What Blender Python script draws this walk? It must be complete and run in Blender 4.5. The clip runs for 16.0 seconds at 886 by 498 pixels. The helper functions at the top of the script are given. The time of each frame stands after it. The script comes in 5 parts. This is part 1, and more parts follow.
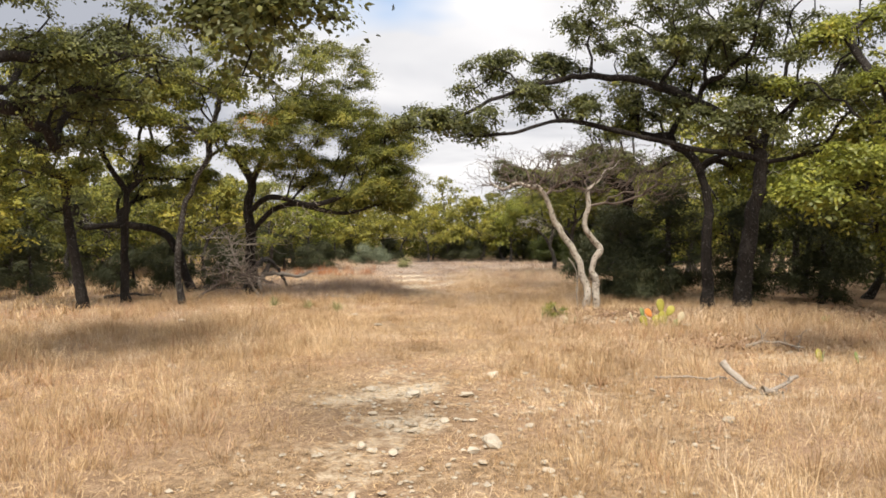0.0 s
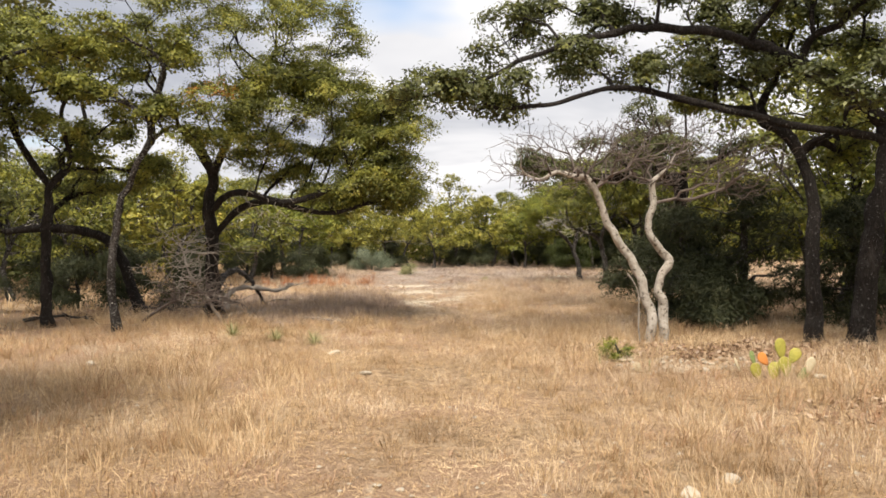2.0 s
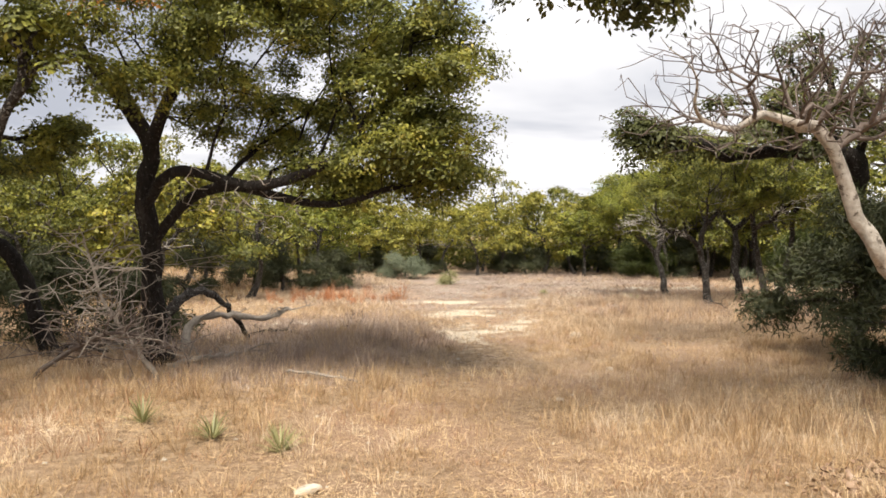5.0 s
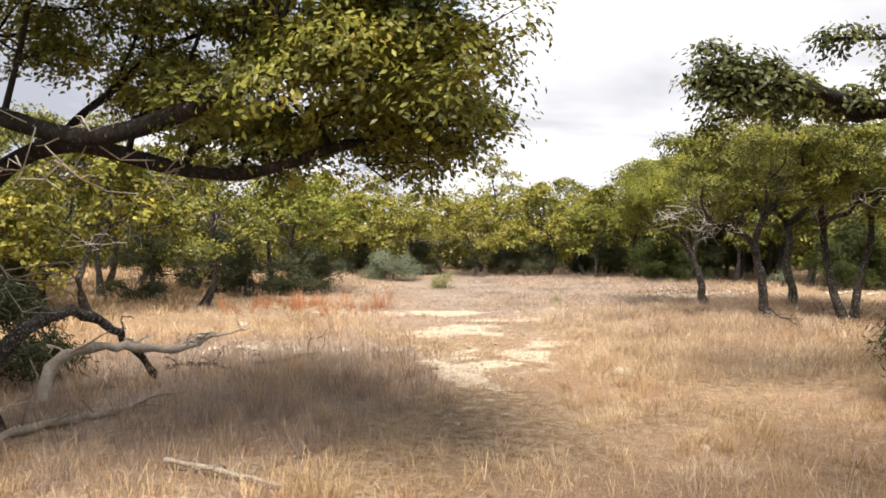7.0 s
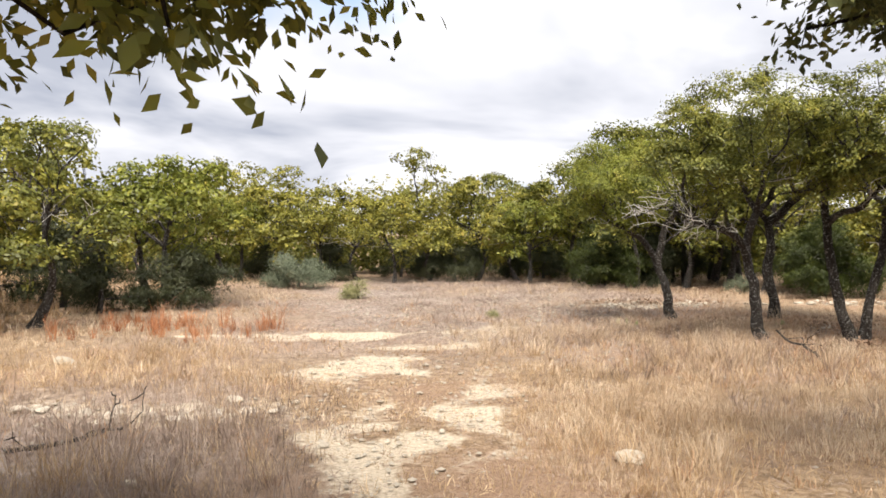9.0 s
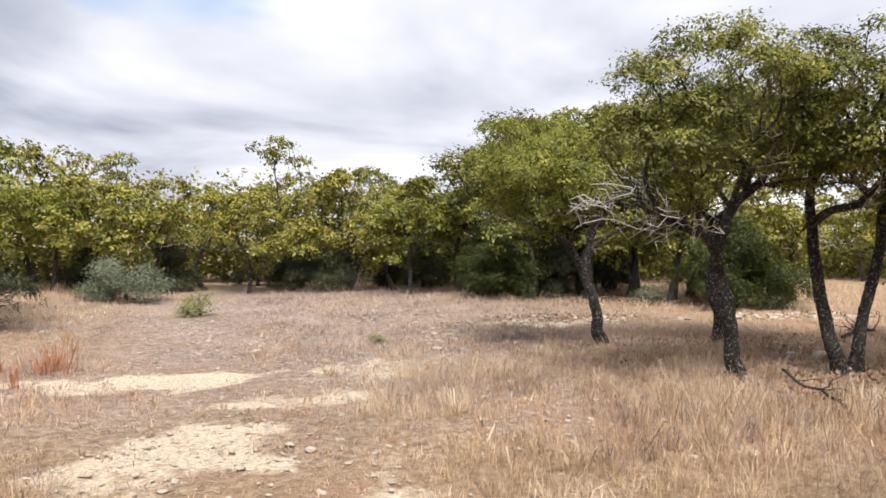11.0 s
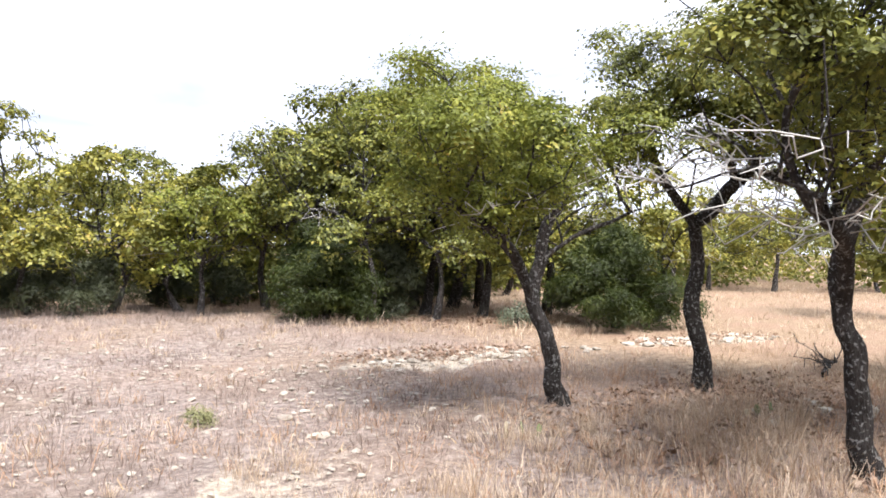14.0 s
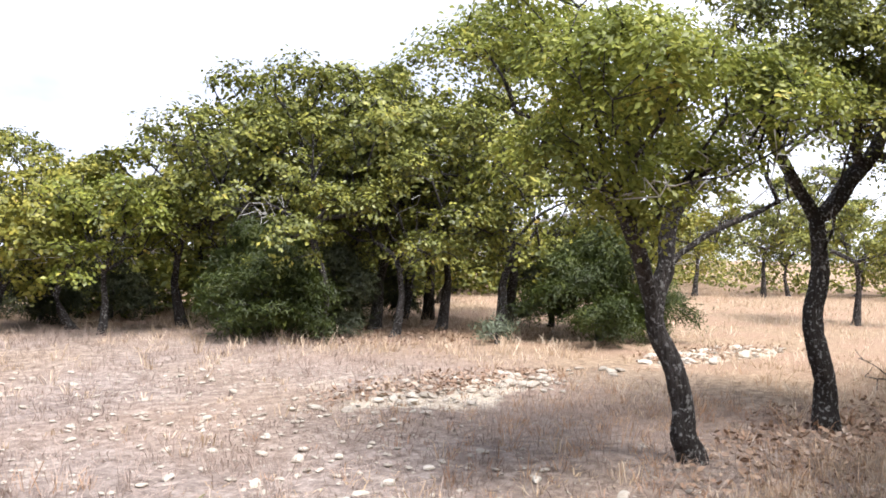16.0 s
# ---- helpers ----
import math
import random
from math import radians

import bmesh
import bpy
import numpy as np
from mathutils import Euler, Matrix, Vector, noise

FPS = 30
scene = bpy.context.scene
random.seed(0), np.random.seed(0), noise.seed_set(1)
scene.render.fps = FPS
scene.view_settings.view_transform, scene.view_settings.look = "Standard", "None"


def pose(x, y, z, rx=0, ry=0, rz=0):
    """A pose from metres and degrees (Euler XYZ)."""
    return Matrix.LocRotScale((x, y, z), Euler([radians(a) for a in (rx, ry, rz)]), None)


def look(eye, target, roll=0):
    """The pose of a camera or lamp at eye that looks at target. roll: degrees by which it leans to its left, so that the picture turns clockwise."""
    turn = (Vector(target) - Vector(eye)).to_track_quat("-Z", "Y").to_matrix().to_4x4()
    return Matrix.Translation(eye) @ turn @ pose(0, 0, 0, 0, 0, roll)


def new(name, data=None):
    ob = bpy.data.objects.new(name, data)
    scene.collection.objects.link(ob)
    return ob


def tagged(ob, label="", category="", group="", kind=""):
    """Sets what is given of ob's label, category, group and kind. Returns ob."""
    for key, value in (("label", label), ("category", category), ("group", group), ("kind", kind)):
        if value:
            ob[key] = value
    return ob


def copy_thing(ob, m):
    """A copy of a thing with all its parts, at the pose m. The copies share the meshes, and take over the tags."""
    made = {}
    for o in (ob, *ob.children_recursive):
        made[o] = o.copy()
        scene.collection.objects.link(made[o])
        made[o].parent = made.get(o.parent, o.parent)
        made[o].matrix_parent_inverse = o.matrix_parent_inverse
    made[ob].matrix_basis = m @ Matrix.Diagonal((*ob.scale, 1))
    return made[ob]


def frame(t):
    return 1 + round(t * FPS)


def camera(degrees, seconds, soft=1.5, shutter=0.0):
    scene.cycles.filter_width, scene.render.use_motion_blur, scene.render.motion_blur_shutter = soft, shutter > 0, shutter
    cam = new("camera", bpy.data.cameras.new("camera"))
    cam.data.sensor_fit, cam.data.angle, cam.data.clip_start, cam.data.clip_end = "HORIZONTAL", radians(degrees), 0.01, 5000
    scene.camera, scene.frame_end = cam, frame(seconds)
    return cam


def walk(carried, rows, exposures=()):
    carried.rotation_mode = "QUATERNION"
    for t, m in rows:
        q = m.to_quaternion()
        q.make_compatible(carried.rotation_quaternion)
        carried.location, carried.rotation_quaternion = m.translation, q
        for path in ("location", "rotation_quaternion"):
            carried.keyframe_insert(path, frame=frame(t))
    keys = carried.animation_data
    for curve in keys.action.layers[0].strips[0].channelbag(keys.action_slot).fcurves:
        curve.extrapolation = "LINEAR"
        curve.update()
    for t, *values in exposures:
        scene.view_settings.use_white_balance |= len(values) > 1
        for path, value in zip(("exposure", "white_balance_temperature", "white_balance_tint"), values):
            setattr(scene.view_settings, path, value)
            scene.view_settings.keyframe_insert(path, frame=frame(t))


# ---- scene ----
cam = camera(59.9, 16.0, soft=1.7)
METRES, EYE = 27.3, 1.5
ROWS = [
    (0.0, 0.0, 0.0, 0.0, -0.0, -1.29, 0.21),
    (0.5, -0.0015, 0.0375, 0.0003, 0.23, -1.36, 0.16),
    (1.0, -0.0023, 0.0734, 0.0004, 0.32, -1.4, 0.13),
    (1.5, -0.004, 0.1069, 0.0008, -0.28, -1.28, 0.07),
    (2.0, -0.0047, 0.1376, 0.0023, 0.36, -1.18, 0.21),
    (2.5, -0.0057, 0.1697, 0.0022, 2.35, -1.11, 0.33),
    (3.0, -0.0068, 0.1999, 0.0033, 2.91, -1.07, 0.35),
    (3.5, -0.0079, 0.2313, 0.0033, 2.6, -1.04, 0.28),
    (4.0, -0.0123, 0.2637, 0.0038, 3.09, -1.0, 0.17),
    (6.5, -0.0235, 0.4278, 0.0024, 2.85, -1.3, 0.12),
    (7.0, -0.0249, 0.4611, 0.0025, 2.65, -1.34, 0.04),
    (7.5, -0.0254, 0.4948, 0.0021, 1.86, -1.34, 0.08),
    (8.0, -0.0249, 0.5278, 0.0015, 0.28, -1.27, 0.06),
    (10.5, -0.0209, 0.689, -0.0006, -10.22, -1.0, -0.38),
    (11.0, -0.0199, 0.7205, -0.0011, -13.43, -0.89, -0.49),
    (11.5, -0.0182, 0.7513, -0.0016, -16.96, -0.75, -0.65),
    (12.0, -0.0171, 0.7824, -0.0022, -20.41, -0.65, -0.86),
    (12.5, -0.0162, 0.8121, -0.0024, -22.57, -0.51, -0.9),
    (13.0, -0.0159, 0.8402, -0.0029, -25.27, -0.37, -0.88),
    (13.5, -0.0158, 0.868, -0.0031, -28.14, -0.19, -1.04),
    (14.0, -0.0164, 0.8956, -0.0032, -31.09, -0.12, -1.03),
    (14.5, -0.0175, 0.9228, -0.0036, -34.44, 0.04, -1.28),
    (15.0, -0.0185, 0.9485, -0.0046, -38.01, 0.29, -1.25),
    (15.5, -0.019, 0.9745, -0.0048, -39.68, 0.3, -1.27),
    (16.0, -0.0202, 0.9987, -0.0052, -40.44, 0.38, -1.07),
]
walk(cam, [(t, pose(METRES * x, METRES * y, EYE + METRES * z, 90 + pitch, roll, yaw)) for t, x, y, z, yaw, pitch, roll in ROWS],
     exposures=[(0.0, 0.72, 6850, 11), (2.0, 0.76, 6850, 11), (4.2, 0.85, 6800, 11), (7.0, 0.98, 6850, 12), (8.0, 0.99, 6800, 12), (10.5, 0.74, 6350, 13), (12.3, 0.93, 6450, 17), (13.5, 1.30, 5850, 15), (16.0, 1.32, 5800, 15)])

# ---------------------------------------------------------------- sky and sun
SUN_ELEV, SUN_FROM = 60.0, 192.0        # degrees: height, and compass bearing clockwise from +y that the sun stands at


def make_world():
    w = bpy.data.worlds.new("sky")
    scene.world = w
    w.use_nodes = True
    nt = w.node_tree
    nt.nodes.clear()
    n, l = nt.nodes.new, nt.links.new
    out, bg = n("ShaderNodeOutputWorld"), n("ShaderNodeBackground")
    sky = n("ShaderNodeTexSky")
    sky.sky_type, sky.sun_disc = "NISHITA", False
    sky.sun_elevation, sky.sun_rotation = radians(SUN_ELEV), radians(SUN_FROM)
    dim = n("ShaderNodeVectorMath")
    dim.operation = "SCALE"
    dim.inputs["Scale"].default_value = 0.13
    l(sky.outputs[0], dim.inputs[0])
    # a cloud layer: the direction flattened on to a level sheet
    co, sep = n("ShaderNodeTexCoord"), n("ShaderNodeSeparateXYZ")
    l(co.outputs["Generated"], sep.inputs[0])
    up = n("ShaderNodeMath")
    up.operation = "ADD"
    up.inputs[1].default_value = 0.16
    l(sep.outputs[2], up.inputs[0])
    comb = n("ShaderNodeCombineXYZ")
    for k in (0, 1):
        d = n("ShaderNodeMath")
        d.operation = "DIVIDE"
        l(sep.outputs[k], d.inputs[0])
        l(up.outputs[0], d.inputs[1])
        l(d.outputs[0], comb.inputs[k])
    grey, gap = n("ShaderNodeTexNoise"), n("ShaderNodeTexNoise")
    for tex, scale, detail, dist in ((grey, 0.7, 5.0, 0.35), (gap, 0.6, 4.0, 0.3)):
        tex.inputs["Scale"].default_value = scale
        tex.inputs["Detail"].default_value = detail
        tex.inputs["Distortion"].default_value = dist
        tex.inputs["Roughness"].default_value = 0.5
    off = n("ShaderNodeVectorMath")
    off.operation = "ADD"
    off.inputs[1].default_value = (3.1, 7.7, 2.0)
    l(comb.outputs[0], grey.inputs["Vector"])
    l(comb.outputs[0], off.inputs[0])
    l(off.outputs[0], gap.inputs["Vector"])
    r1, r2 = n("ShaderNodeValToRGB"), n("ShaderNodeValToRGB")
    r1.color_ramp.elements[0].position, r1.color_ramp.elements[0].color = 0.36, (0.29, 0.315, 0.37, 1)
    r1.color_ramp.elements[1].position, r1.color_ramp.elements[1].color = 0.66, (0.74, 0.745, 0.76, 1)
    r2.color_ramp.elements[0].position, r2.color_ramp.elements[0].color = 0.29, (0, 0, 0, 1)
    r2.color_ramp.elements[1].position, r2.color_ramp.elements[1].color = 0.38, (1, 1, 1, 1)
    thin = n("ShaderNodeMath")          # the cloud thins out towards the east
    thin.operation = "MULTIPLY_ADD"
    thin.inputs[1].default_value = 0.22
    l(sep.outputs[0], thin.inputs[0])
    l(grey.outputs[0], thin.inputs[2])
    l(thin.outputs[0], r1.inputs[0])
    l(gap.outputs[0], r2.inputs[0])
    mix = n("ShaderNodeMix")
    mix.data_type = "RGBA"
    l(r2.outputs[0], mix.inputs[0])
    l(dim.outputs[0], mix.inputs[6])
    l(r1.outputs[0], mix.inputs[7])
    l(mix.outputs[2], bg.inputs[0])
    bg.inputs[1].default_value = 1.0
    l(bg.outputs[0], out.inputs[0])


make_world()
sun = new("sun", bpy.data.lights.new("sun", "SUN"))
sun.data.energy, sun.data.angle, sun.data.color = 3.7, radians(26.0), (1.0, 0.93, 0.82)
sb, se = radians(SUN_FROM), radians(SUN_ELEV)
sun.matrix_world = look((0, 0, 0), (-math.sin(sb) * math.cos(se), -math.cos(sb) * math.cos(se), -math.sin(se)))


# ---------------------------------------------------------------- materials
def ramp_node(nt, stops):
    r = nt.nodes.new("ShaderNodeValToRGB")
    while len(r.color_ramp.elements) < len(stops):
        r.color_ramp.elements.new(0.5)
    for e, (p, c) in zip(r.color_ramp.elements, stops):
        e.position, e.color = p, (*c, 1)
    return r


def noise_node(nt, scale, detail=4.0, rough=0.55, stretch=None):
    t = nt.nodes.new("ShaderNodeTexNoise")
    t.inputs["Scale"].default_value, t.inputs["Detail"].default_value, t.inputs["Roughness"].default_value = scale, detail, rough
    co = nt.nodes.new("ShaderNodeNewGeometry")
    if stretch:
        m = nt.nodes.new("ShaderNodeVectorMath")
        m.operation = "MULTIPLY"
        m.inputs[1].default_value = stretch
        nt.links.new(co.outputs["Position"], m.inputs[0])
        nt.links.new(m.outputs[0], t.inputs["Vector"])
    else:
        nt.links.new(co.outputs["Position"], t.inputs["Vector"])
    return t


def mix_rgb(nt, fac, a, b, mode="MIX"):
    m = nt.nodes.new("ShaderNodeMix")
    m.data_type, m.blend_type = "RGBA", mode
    for sock, v in ((m.inputs[0], fac), (m.inputs[6], a), (m.inputs[7], b)):
        if isinstance(v, (int, float)):
            sock.default_value = v
        elif isinstance(v, tuple):
            sock.default_value = (*v, 1)
        else:
            nt.links.new(v, sock)
    return m.outputs[2]


def blank(name):
    m = bpy.data.materials.new(name)
    m.use_nodes = True
    m.node_tree.nodes.clear()
    return m, m.node_tree


def leafy(name, stops, through_share=0.35, patch=2.6, gloss=0.025, patch_amount=0.62):
    """Thin leaves or blades: each island takes its own tone, and large patches drift in tone."""
    m, nt = blank(name)
    geo = nt.nodes.new("ShaderNodeNewGeometry")
    nz = noise_node(nt, patch, 4.0, 0.65)
    a = nt.nodes.new("ShaderNodeMath")
    a.operation = "MULTIPLY"
    a.inputs[1].default_value = 1 - patch_amount
    nt.links.new(geo.outputs["Random Per Island"], a.inputs[0])
    b = nt.nodes.new("ShaderNodeMath")
    b.operation = "MULTIPLY_ADD"
    b.inputs[1].default_value = patch_amount * 3.2
    b.inputs[2].default_value = -1.1 * patch_amount
    nt.links.new(nz.outputs[0], b.inputs[0])
    s = nt.nodes.new("ShaderNodeMath")
    s.operation, s.use_clamp = "ADD", True
    nt.links.new(a.outputs[0], s.inputs[0])
    nt.links.new(b.outputs[0], s.inputs[1])
    r = ramp_node(nt, stops)
    nt.links.new(s.outputs[0], r.inputs[0])
    d, t, g = (nt.nodes.new(k) for k in ("ShaderNodeBsdfDiffuse", "ShaderNodeBsdfTranslucent", "ShaderNodeBsdfGlossy"))
    for k in (d, t):
        nt.links.new(r.outputs[0], k.inputs[0])
    g.inputs["Roughness"].default_value = 0.45
    g.inputs[0].default_value = (0.9, 0.9, 0.85, 1)
    m1, m2, out = nt.nodes.new("ShaderNodeMixShader"), nt.nodes.new("ShaderNodeMixShader"), nt.nodes.new("ShaderNodeOutputMaterial")
    m1.inputs[0].default_value, m2.inputs[0].default_value = through_share, gloss
    nt.links.new(d.outputs[0], m1.inputs[1])
    nt.links.new(t.outputs[0], m1.inputs[2])
    nt.links.new(m1.outputs[0], m2.inputs[1])
    nt.links.new(g.outputs[0], m2.inputs[2])
    nt.links.new(m2.outputs[0], out.inputs[0])
    return m


def rough_mat(name, stops, scale, fine, spots=None, bump=0.5, rough=0.9, stretch=None, dist=0.02, per_object=0.0):
    """Stone, bark, soil: two scales of tone, an optional scatter of pale spots, relief."""
    m, nt = blank(name)
    p, out = nt.nodes.new("ShaderNodeBsdfPrincipled"), nt.nodes.new("ShaderNodeOutputMaterial")
    big, small = noise_node(nt, scale, 4.0, 0.6, stretch), noise_node(nt, fine, 4.0, 0.65, stretch)
    f = nt.nodes.new("ShaderNodeMath")
    f.operation = "MULTIPLY_ADD"
    f.inputs[1].default_value, f.inputs[2].default_value = 0.55, 0.0
    nt.links.new(big.outputs[0], f.inputs[0])
    f2 = nt.nodes.new("ShaderNodeMath")
    f2.operation = "MULTIPLY_ADD"
    f2.inputs[1].default_value = 0.45
    nt.links.new(small.outputs[0], f2.inputs[0])
    nt.links.new(f.outputs[0], f2.inputs[2])
    r = ramp_node(nt, stops)
    nt.links.new(f2.outputs[0], r.inputs[0])
    col = r.outputs[0]
    if per_object:
        oi = nt.nodes.new("ShaderNodeObjectInfo")
        tone = ramp_node(nt, [(0.0, (1 - per_object,) * 3), (1.0, (1.0, 1.0, 1.0))])
        nt.links.new(oi.outputs["Random"], tone.inputs[0])
        col = mix_rgb(nt, 1.0, col, tone.outputs[0], "MULTIPLY")
    if spots:
        sp = noise_node(nt, spots[1], 3.0, 0.6)
        sr = ramp_node(nt, [(spots[2], (0, 0, 0)), (spots[2] + 0.07, (1, 1, 1))])
        nt.links.new(sp.outputs[0], sr.inputs[0])
        col = mix_rgb(nt, sr.outputs[0], col, spots[0])
    nt.links.new(col, p.inputs["Base Color"])
    p.inputs["Roughness"].default_value = rough
    p.inputs["Specular IOR Level"].default_value = 0.2
    bp = nt.nodes.new("ShaderNodeBump")
    bp.inputs["Strength"].default_value, bp.inputs["Distance"].default_value = bump, dist
    nt.links.new(small.outputs[0], bp.inputs["Height"])
    nt.links.new(bp.outputs[0], p.inputs["Normal"])
    nt.links.new(p.outputs[0], out.inputs[0])
    return m


OAK_LEAF = leafy("oak_leaves", [(0.0, (0.046, 0.052, 0.020)), (0.45, (0.142, 0.155, 0.036)), (0.8, (0.30, 0.295, 0.052)), (1.0, (0.42, 0.35, 0.08))], 0.22)
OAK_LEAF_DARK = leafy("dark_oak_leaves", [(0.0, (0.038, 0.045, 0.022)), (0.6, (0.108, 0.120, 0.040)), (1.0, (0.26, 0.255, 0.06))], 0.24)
OAK_LEAF_BRIGHT = leafy("bright_oak_leaves", [(0.0, (0.070, 0.085, 0.020)), (0.5, (0.185, 0.21, 0.036)), (0.85, (0.36, 0.36, 0.06)), (1.0, (0.48, 0.38, 0.08))], 0.3)
FAR_LEAF = leafy("woodland_leaves", [(0.0, (0.080, 0.09, 0.022)), (0.45, (0.205, 0.205, 0.040)), (0.85, (0.40, 0.355, 0.06)), (1.0, (0.50, 0.37, 0.085))], 0.22, 1.1, 0.025, 0.45)
TURNED_LEAF = leafy("turned_leaves", [(0.0, (0.30, 0.13, 0.03)), (1.0, (0.48, 0.22, 0.05))])
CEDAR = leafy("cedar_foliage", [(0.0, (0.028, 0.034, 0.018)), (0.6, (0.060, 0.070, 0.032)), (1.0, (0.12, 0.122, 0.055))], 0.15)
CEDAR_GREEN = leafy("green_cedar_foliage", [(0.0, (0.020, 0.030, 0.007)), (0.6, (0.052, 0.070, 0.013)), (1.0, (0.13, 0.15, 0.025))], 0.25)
GREY_SHRUB = leafy("grey_green_foliage", [(0.0, (0.09, 0.11, 0.075)), (1.0, (0.21, 0.24, 0.15))], 0.2)
WEED = leafy("weed_foliage", [(0.0, (0.18, 0.19, 0.08)), (1.0, (0.42, 0.40, 0.20))], 0.3)
STRAW = leafy("straw_grass", [(0.0, (0.24, 0.15, 0.08)), (0.5, (0.55, 0.39, 0.225)), (1.0, (0.86, 0.69, 0.47))], 0.3, 0.9, 0.02)
PALESTRAW = leafy("pale_straw_grass", [(0.0, (0.32, 0.225, 0.14)), (0.5, (0.60, 0.46, 0.32)), (1.0, (0.84, 0.72, 0.56))], 0.3, 0.9, 0.02)
REDGRASS = leafy("red_bunch_grass", [(0.0, (0.30, 0.11, 0.05)), (0.5, (0.52, 0.24, 0.12)), (1.0, (0.70, 0.42, 0.24))], 0.3, 0.5, 0.02)
RUST = leafy("rusty_grass", [(0.0, (0.28, 0.14, 0.075)), (0.5, (0.50, 0.30, 0.17)), (1.0, (0.74, 0.54, 0.34))], 0.3, 0.5, 0.06)
GREYGRASS = leafy("grey_dead_grass", [(0.0, (0.17, 0.125, 0.10)), (0.5, (0.37, 0.285, 0.235)), (1.0, (0.64, 0.53, 0.45))], 0.3, 0.5, 0.02)
LITTER = leafy("leaf_litter", [(0.0, (0.13, 0.075, 0.045)), (0.5, (0.30, 0.19, 0.12)), (1.0, (0.52, 0.40, 0.29))], 0.1, 1.0, 0.06)
BARK = rough_mat("oak_bark", [(0.28, (0.012, 0.010, 0.009)), (0.5, (0.046, 0.040, 0.036)), (0.72, (0.15, 0.135, 0.125))], 5.0, 46.0,
                 ((0.27, 0.265, 0.25), 34.0, 0.56), 1.0, 0.95, (1, 1, 0.3), 0.06)
BARK_DARK = rough_mat("dark_oak_bark", [(0.28, (0.008, 0.007, 0.006)), (0.5, (0.026, 0.022, 0.020)), (0.75, (0.085, 0.075, 0.068))], 5.0, 46.0,
                      ((0.16, 0.155, 0.145), 30.0, 0.62), 1.0, 0.95, (1, 1, 0.3), 0.06)
BARK_PALE = rough_mat("pale_bark", [(0.25, (0.17, 0.15, 0.13)), (0.5, (0.38, 0.345, 0.30)), (0.75, (0.62, 0.585, 0.53))], 7.0, 34.0,
                      ((0.13, 0.11, 0.09), 16.0, 0.57), 1.0, 0.9, None, 0.012)
DEADWOOD = rough_mat("grey_dead_wood", [(0.25, (0.15, 0.125, 0.105)), (0.5, (0.30, 0.265, 0.23)), (0.75, (0.48, 0.44, 0.39))], 4.0, 35.0, None, 0.6, 0.9)
LICHEN = rough_mat("lichen_covered_twigs", [(0.25, (0.24, 0.23, 0.21)), (0.5, (0.46, 0.44, 0.40)), (0.75, (0.66, 0.64, 0.59))], 4.0, 35.0, None, 0.5, 0.9)
DEADTWIG = rough_mat("brown_dead_twigs", [(0.25, (0.07, 0.052, 0.044)), (0.5, (0.14, 0.112, 0.098)), (0.75, (0.27, 0.235, 0.21))], 1.5, 20.0, None, 0.3, 0.9)
LIMESTONE = rough_mat("limestone", [(0.25, (0.34, 0.29, 0.225)), (0.5, (0.54, 0.48, 0.39)), (0.75, (0.72, 0.67, 0.58))], 3.0, 26.0,
                      ((0.25, 0.22, 0.18), 8.0, 0.64), 0.8, 0.95, None, 0.02, 0.3)
PEAR_GREEN = rough_mat("green_cactus_pad", [(0.25, (0.14, 0.22, 0.08)), (0.75, (0.27, 0.33, 0.13))], 5.0, 40.0, ((0.42, 0.36, 0.18), 26.0, 0.62), 0.3, 0.55)
PEAR_YELLOW = rough_mat("yellow_cactus_pad", [(0.25, (0.20, 0.21, 0.04)), (0.75, (0.46, 0.40, 0.09))], 7.0, 40.0, ((0.34, 0.30, 0.06), 22.0, 0.60), 0.3, 0.55)
PEAR_ORANGE = rough_mat("orange_cactus_pad", [(0.25, (0.62, 0.20, 0.05)), (0.75, (0.74, 0.34, 0.10))], 7.0, 40.0, None, 0.3, 0.55)
PEAR_PALE = rough_mat("dried_cactus_pad", [(0.25, (0.45, 0.38, 0.25)), (0.75, (0.64, 0.58, 0.42))], 7.0, 40.0, None, 0.3, 0.7)


